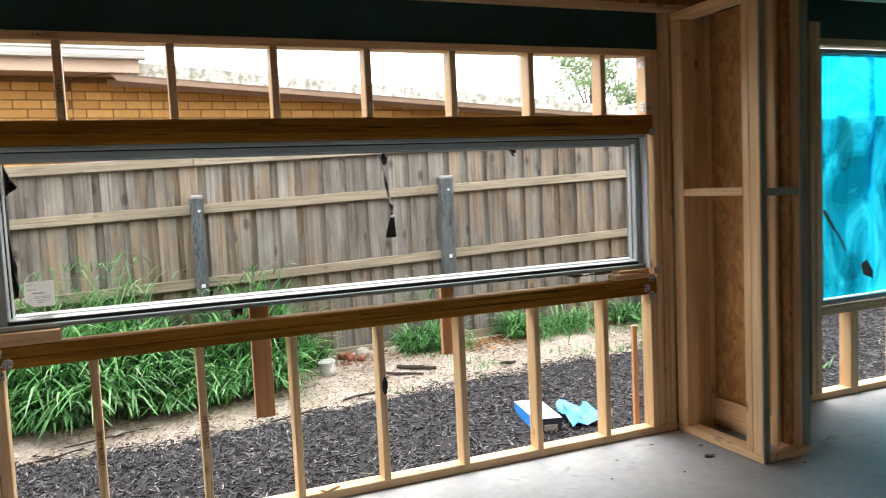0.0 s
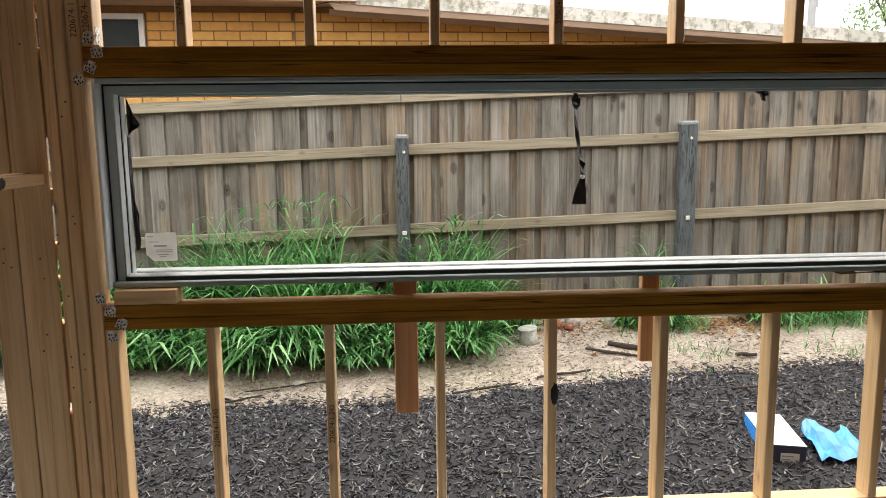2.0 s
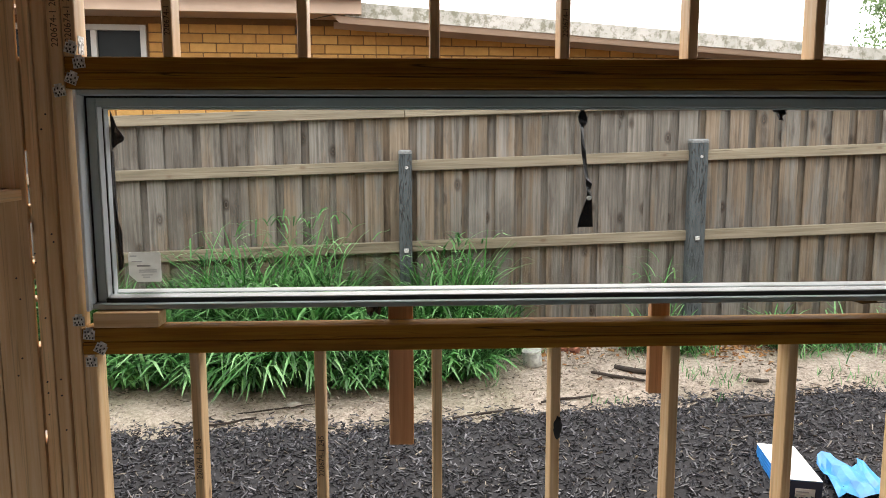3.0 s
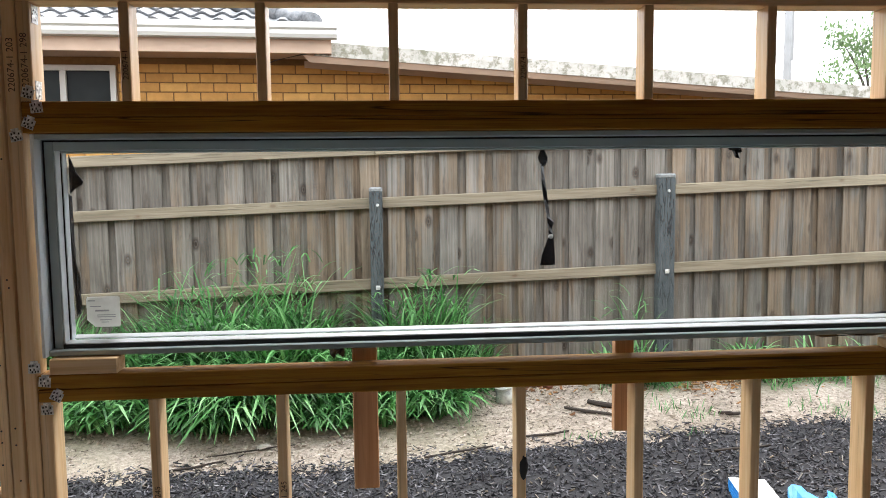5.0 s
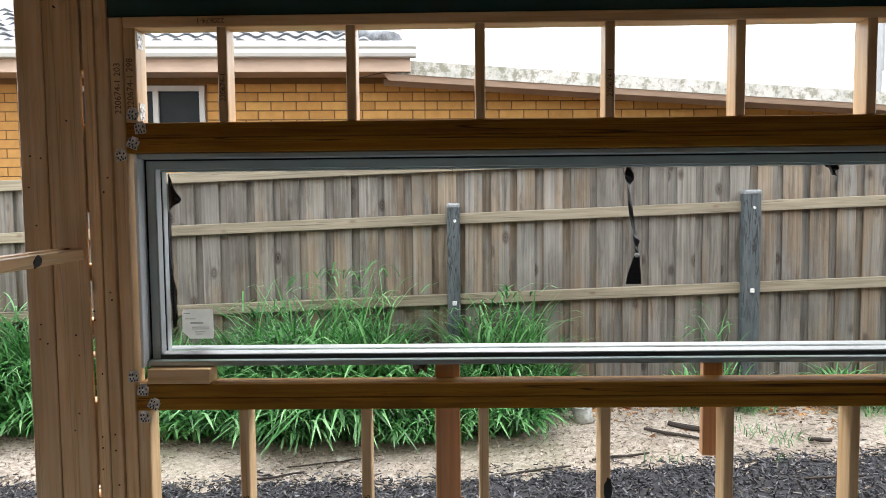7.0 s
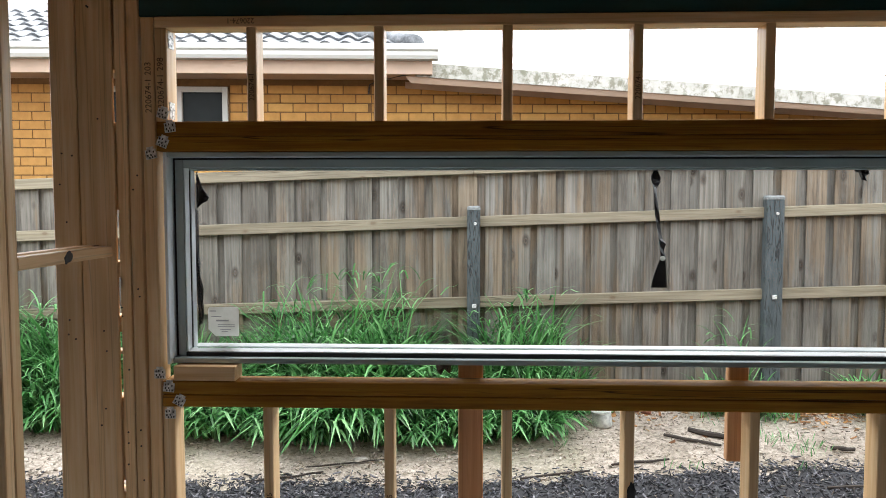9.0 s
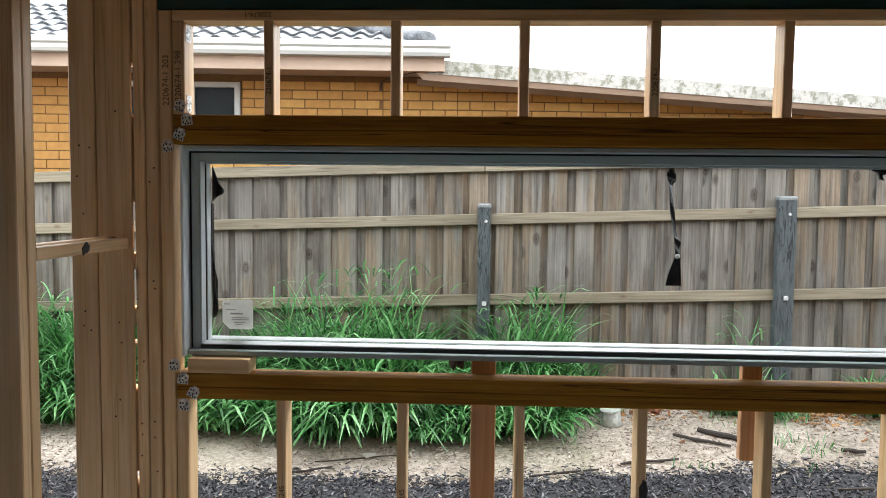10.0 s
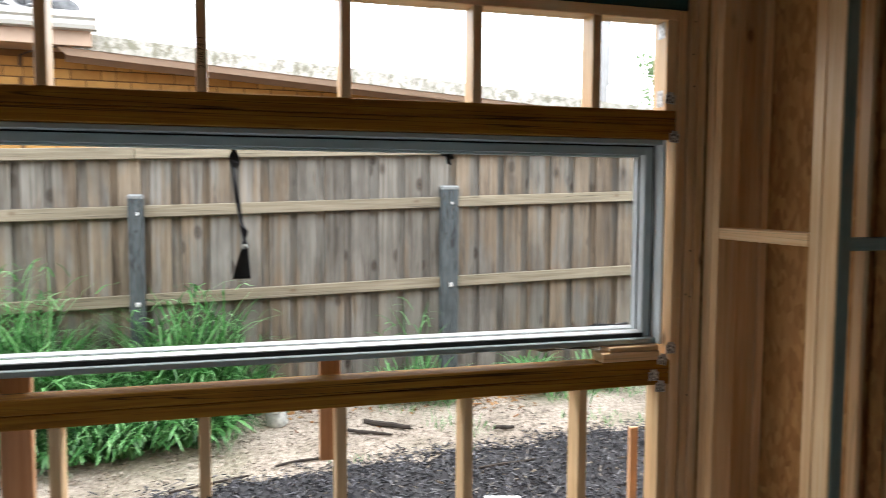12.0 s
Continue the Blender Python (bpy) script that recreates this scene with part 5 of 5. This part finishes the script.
def chips(name, count, place, size, mat, label, category, seed, tilt=0.5):
    r = random.Random(seed)
    verts, faces = [], []
    for k in range(count):
        got = place(r)
        if not got:
            continue
        x, y, z = got
        l, w, h = size(r)
        m = Matrix.Translation((x, y, z + h * 0.6)) @ Euler((r.gauss(0, tilt), r.gauss(0, tilt), r.uniform(0, 6.28))).to_matrix().to_4x4()
        b0 = len(verts)
        t = r.uniform(0.5, 1.0)
        for sx, sy, sz in ((-1, -1, -1), (1, -t, -1), (1, t, -1), (-1, 1, -1), (-1, -1, 1), (1, -t, 1), (1, t, 1), (-1, 1, 1)):
            verts.append(tuple(m @ Vector((sx * l / 2, sy * w / 2, sz * h / 2))))
        faces += [(b0, b0 + 3, b0 + 2, b0 + 1), (b0 + 4, b0 + 5, b0 + 6, b0 + 7), (b0, b0 + 1, b0 + 5, b0 + 4), (b0 + 1, b0 + 2, b0 + 6, b0 + 5), (b0 + 2, b0 + 3, b0 + 7, b0 + 6), (b0 + 3, b0, b0 + 4, b0 + 7)]
    return from_arrays(name, verts, faces, mat, label, category)


def on_bed(r):
    x = r.uniform(-2.6, 9.0)
    y = r.uniform(3.95, mulch_edge(x) + 0.05)
    return x, y, bed_z(x, y)


def off_bed(r):
    x = r.uniform(-2.6, 6.8)
    y = mulch_edge(x) + abs(r.gauss(0, 0.09))
    return x, y, ground_z(x, y) + 0.004


def on_sand(r):
    x, y = r.uniform(-3, 7), r.uniform(5.3, 7.1)
    return (x, y, ground_z(x, y) + 0.003) if y > mulch_edge(x) else None


chips("bark_mulch", 42000, on_bed, lambda r: (r.uniform(0.012, 0.055) * (2.0 if r.random() < 0.06 else 1), r.uniform(0.003, 0.011), r.uniform(0.003, 0.008)), CHIPS, "coarse black and brown bark mulch", "mulch", 41, 0.5)
chips("scattered_mulch", 1800, off_bed, lambda r: (r.uniform(0.015, 0.06), r.uniform(0.005, 0.014), r.uniform(0.003, 0.006)), CHIPS, "bark pieces scattered over the sand", "mulch", 42, 0.2)
chips("dry_litter", 3000, on_sand, lambda r: (r.uniform(0.008, 0.05), r.uniform(0.002, 0.006), 0.003), LITTER, "dry twigs and leaf litter on the sand", "litter", 43, 0.12)

def by_fence(r):
    x, y = r.uniform(1.65, 3.2) if r.random() < 0.4 else r.choice((3.35, 4.0)) + r.gauss(0, 0.16), 7.12 - abs(r.gauss(0, 0.20))
    return x, y, ground_z(x, y) + 0.004


chips("brown_leaves", 550, by_fence, lambda r: (r.uniform(0.02, 0.07), r.uniform(0.012, 0.03), 0.003), LEAF_LITTER, "fallen brown leaves along the fence", "leaves", 45, 0.4)
chips("soil_crumbs", 7000, on_sand, lambda r: (r.uniform(0.005, 0.024), r.uniform(0.004, 0.018), r.uniform(0.003, 0.010)), CRUMBS, "crumbs of dry sandy soil", "soil", 44, 0.5)

# ---- far off: trees, pole, shed ----


def tree(x, y, base, trunk, crown_c, crown_r, count, seed):
    r = random.Random(seed)
    t = empty("tree", (x, y, base), "green tree far behind the houses", "tree")
    bm = bmesh.new()
    cz = crown_c
    tube(bm, [(0, 0, 0), (0.1, 0.05, trunk * 0.5), (0.05, 0, trunk), (0.2, 0.1, cz)], [0.22, 0.17, 0.13, 0.04], 8)
    limbs = []
    for k in range(11):
        a = r.uniform(0, 6.28)
        e = Vector((math.cos(a) * crown_r[0] * r.uniform(0.5, 0.95), math.sin(a) * crown_r[0] * r.uniform(0.5, 0.95), cz + r.uniform(-0.7, 0.9) * crown_r[1]))
        s = Vector((0.05, 0.03, trunk * r.uniform(0.7, 1.05)))
        mid_ = s.lerp(e, 0.55) + Vector((0, 0, 0.25))
        tube(bm, [s, mid_, e], [0.07, 0.045, 0.012], 5)
        limbs += [e, mid_.lerp(e, 0.5)]
    part("trunk", bm, BARK, t)
    verts, faces = [], []
    clumps = limbs + [Vector((r.gauss(0, 0.5) * crown_r[0], r.gauss(0, 0.5) * crown_r[0], cz + r.gauss(0, 0.5) * crown_r[1])) for k in range(26)]
    for k in range(count):
        c = r.choice(clumps)
        p = c + Vector((r.gauss(0, 0.28), r.gauss(0, 0.28), r.gauss(0, 0.22))) * crown_r[0] * 0.55
        s = r.uniform(0.05, 0.13)
        m = Matrix.Translation(p) @ Euler((r.uniform(0, 6.28), r.uniform(0, 6.28), r.uniform(0, 6.28))).to_matrix().to_4x4()
        b0 = len(verts)
        for q in ((-s, 0, 0), (0, -s * 0.45, 0.01), (s, 0, 0), (0, s * 0.45, 0.01)):
            verts.append(tuple(m @ Vector(q)))
        faces.append((b0, b0 + 1, b0 + 2, b0 + 3))
    me = bpy.data.meshes.new("crown")
    me.from_pydata(verts, [], faces)
    me.materials.append(FOLIAGE)
    o = new("crown", me)
    o.parent = t
    return t


tree(20.0, 30.0, -0.1, 4.2, 6.7, (1.7, 1.7), 3000, 3)
tree(23.6, 31.0, -0.1, 3.6, 5.4, (1.5, 1.1), 2200, 4)
pole = empty("power_pole", (16.45, 30.0, -0.1), "grey power pole with a stay wire", "pole")
bm = bmesh.new()
add_cyl(bm, 0.17, 0.13, 11.0, Matrix.Translation((0, 0, 5.5)), 12)
part("post", bm, POLE, pole, "", True)
bm = bmesh.new()
add_box(bm, (0.12, -0.06, 6.2), (0.22, 0.06, 9.6), 0.01)
part("conduit", bm, POLE, pole)
bm = bmesh.new()
tube(bm, [(0, 0, 6.9), (-0.6, 0.1, 6.25), (-1.6, 0.3, 5.0)], [0.012] * 3, 5)
part("stay_wire", bm, RUBBER, pole)
bm = bmesh.new()
tube(bm, [(-0.3, 0, 7.95), (0.15, 0, 8.05)], [0.015] * 2, 5)
part("bracket", bm, RUBBER, pole)
shed = empty("far_shed", (22.2, 29.0, -0.1), "small shed with a pale flat roof behind the houses", "shed")
bm = bmesh.new()
add_box(bm, (-0.9, -0.8, 0), (0.9, 0.8, 4.75))
part("wall", bm, BARK, shed)
bm = bmesh.new()
add_box(bm, (-1.1, -1.0, 4.76), (1.1, 1.0, 4.9), 0.01)
part("roof", bm, WHITE_PAINT, shed)

# ---- roof tiles and bricks of the house ----


def tile_mesh():
    bm = bmesh.new()
    n, rows_t = 16, []
    for y in (0.0, 0.34):
        top, bot = [], []
        for i in range(n + 1):
            u = i / n
            z = 0.034 * (0.5 + 0.5 * math.cos(u * 4 * math.pi)) + (0.024 if y == 0.0 else 0.0)
            top.append(bm.verts.new((u * 0.35, y, z + 0.012)))
            bot.append(bm.verts.new((u * 0.35, y, z - 0.004)))
        rows_t.append((top, bot))
    (t0, b0), (t1, b1) = rows_t
    for i in range(n):
        bm.faces.new((t0[i], t0[i + 1], t1[i + 1], t1[i]))
        bm.faces.new((b0[i + 1], b0[i], b1[i], b1[i + 1]))
        bm.faces.new((b0[i], b0[i + 1], t0[i + 1], t0[i]))
    me = bpy.data.meshes.new("roof_tile")
    bm.normal_update()
    bm.to_mesh(me)
    bm.free()
    me.materials.append(TILE)
    return me


TM = tile_mesh()
rise = radians(21)
for k in range(7):
    s = -0.06 + 0.31 * k
    y, z = -0.62 + s * math.cos(rise), 2.915 + s * math.sin(rise)
    x = -6.3
    while x + 0.33 < 0.42 - 0.29 * k:
        o = new("roof_tile", TM)
        o.parent = roof
        o.matrix_local = Matrix.Translation((x, y, z)) @ Matrix.Rotation(rise, 4, "X")
        x += 0.35


def brick_mesh(length):
    bm = bmesh.new()
    add_box(bm, (0, 0.0, 0), (length, 0.06, 0.076), 0.004)
    me = bpy.data.meshes.new("brick")
    bm.normal_update()
    bm.to_mesh(me)
    bm.free()
    me.materials.append(BRICK)
    return me


wall_ob = [o for o in HB.children if o.name.startswith("wall")][0]
wing_ob = [o for o in HB.children if o.name.startswith("wing_wall")][0]
meshes = {}
rest = bmesh.new()
r = random.Random(99)
made = 0


def lay(x0, x1, z, parent, keep):
    global made
    length = round(x1 - x0, 2)
    if length < 0.05:
        return
    dy = r.uniform(-0.0015, 0.0015)
    if keep:
        if length not in meshes:
            meshes[length] = brick_mesh(length)
        o = new("brick", meshes[length])
        o.parent = parent
        o.location = (x0, 0.004 + dy, z)
        made += 1
    else:
        add_box(rest, (x0, 0.004 + dy, z), (x0 + length, 0.05, z + 0.076))


def course(a, b, z, shift, parent, keep_to):
    x = a - (0.12 if shift else 0.0)
    while x < b - 0.02:
        lay(max(a, x), min(b, x + 0.23), z, parent, max(a, x) < keep_to)
        x += 0.24


for c in range(13):
    z = 1.655 + 0.086 * c
    if z + 0.076 > 2.76:
        break
    course(-4.4, -2.62, z, c % 2, wall_ob, -9)
    if z > 2.64 or z < 1.915:
        course(-2.62, -1.34, z, c % 2, wall_ob, 9)
    course(-1.34, -0.005, z, c % 2, wall_ob, 9 if z > 1.7 else -9)
    course(0.008, 0.715, z, (c + 1) % 2, wall_ob, 9 if z > 1.7 else -9)
for c in range(12):
    z = 1.698 + 0.086 * c - 0.043
    lim = (2.755 - z - 0.076) / (0.55 / 8.28) + 0.72
    if lim > 0.9:
        course(0.725, min(7.6, lim), z, c % 2, wing_ob, 3.6 if z > 1.85 else -9)
link("brickwork", rest, BRICK, wing_ob)["kind"] = "stuff"
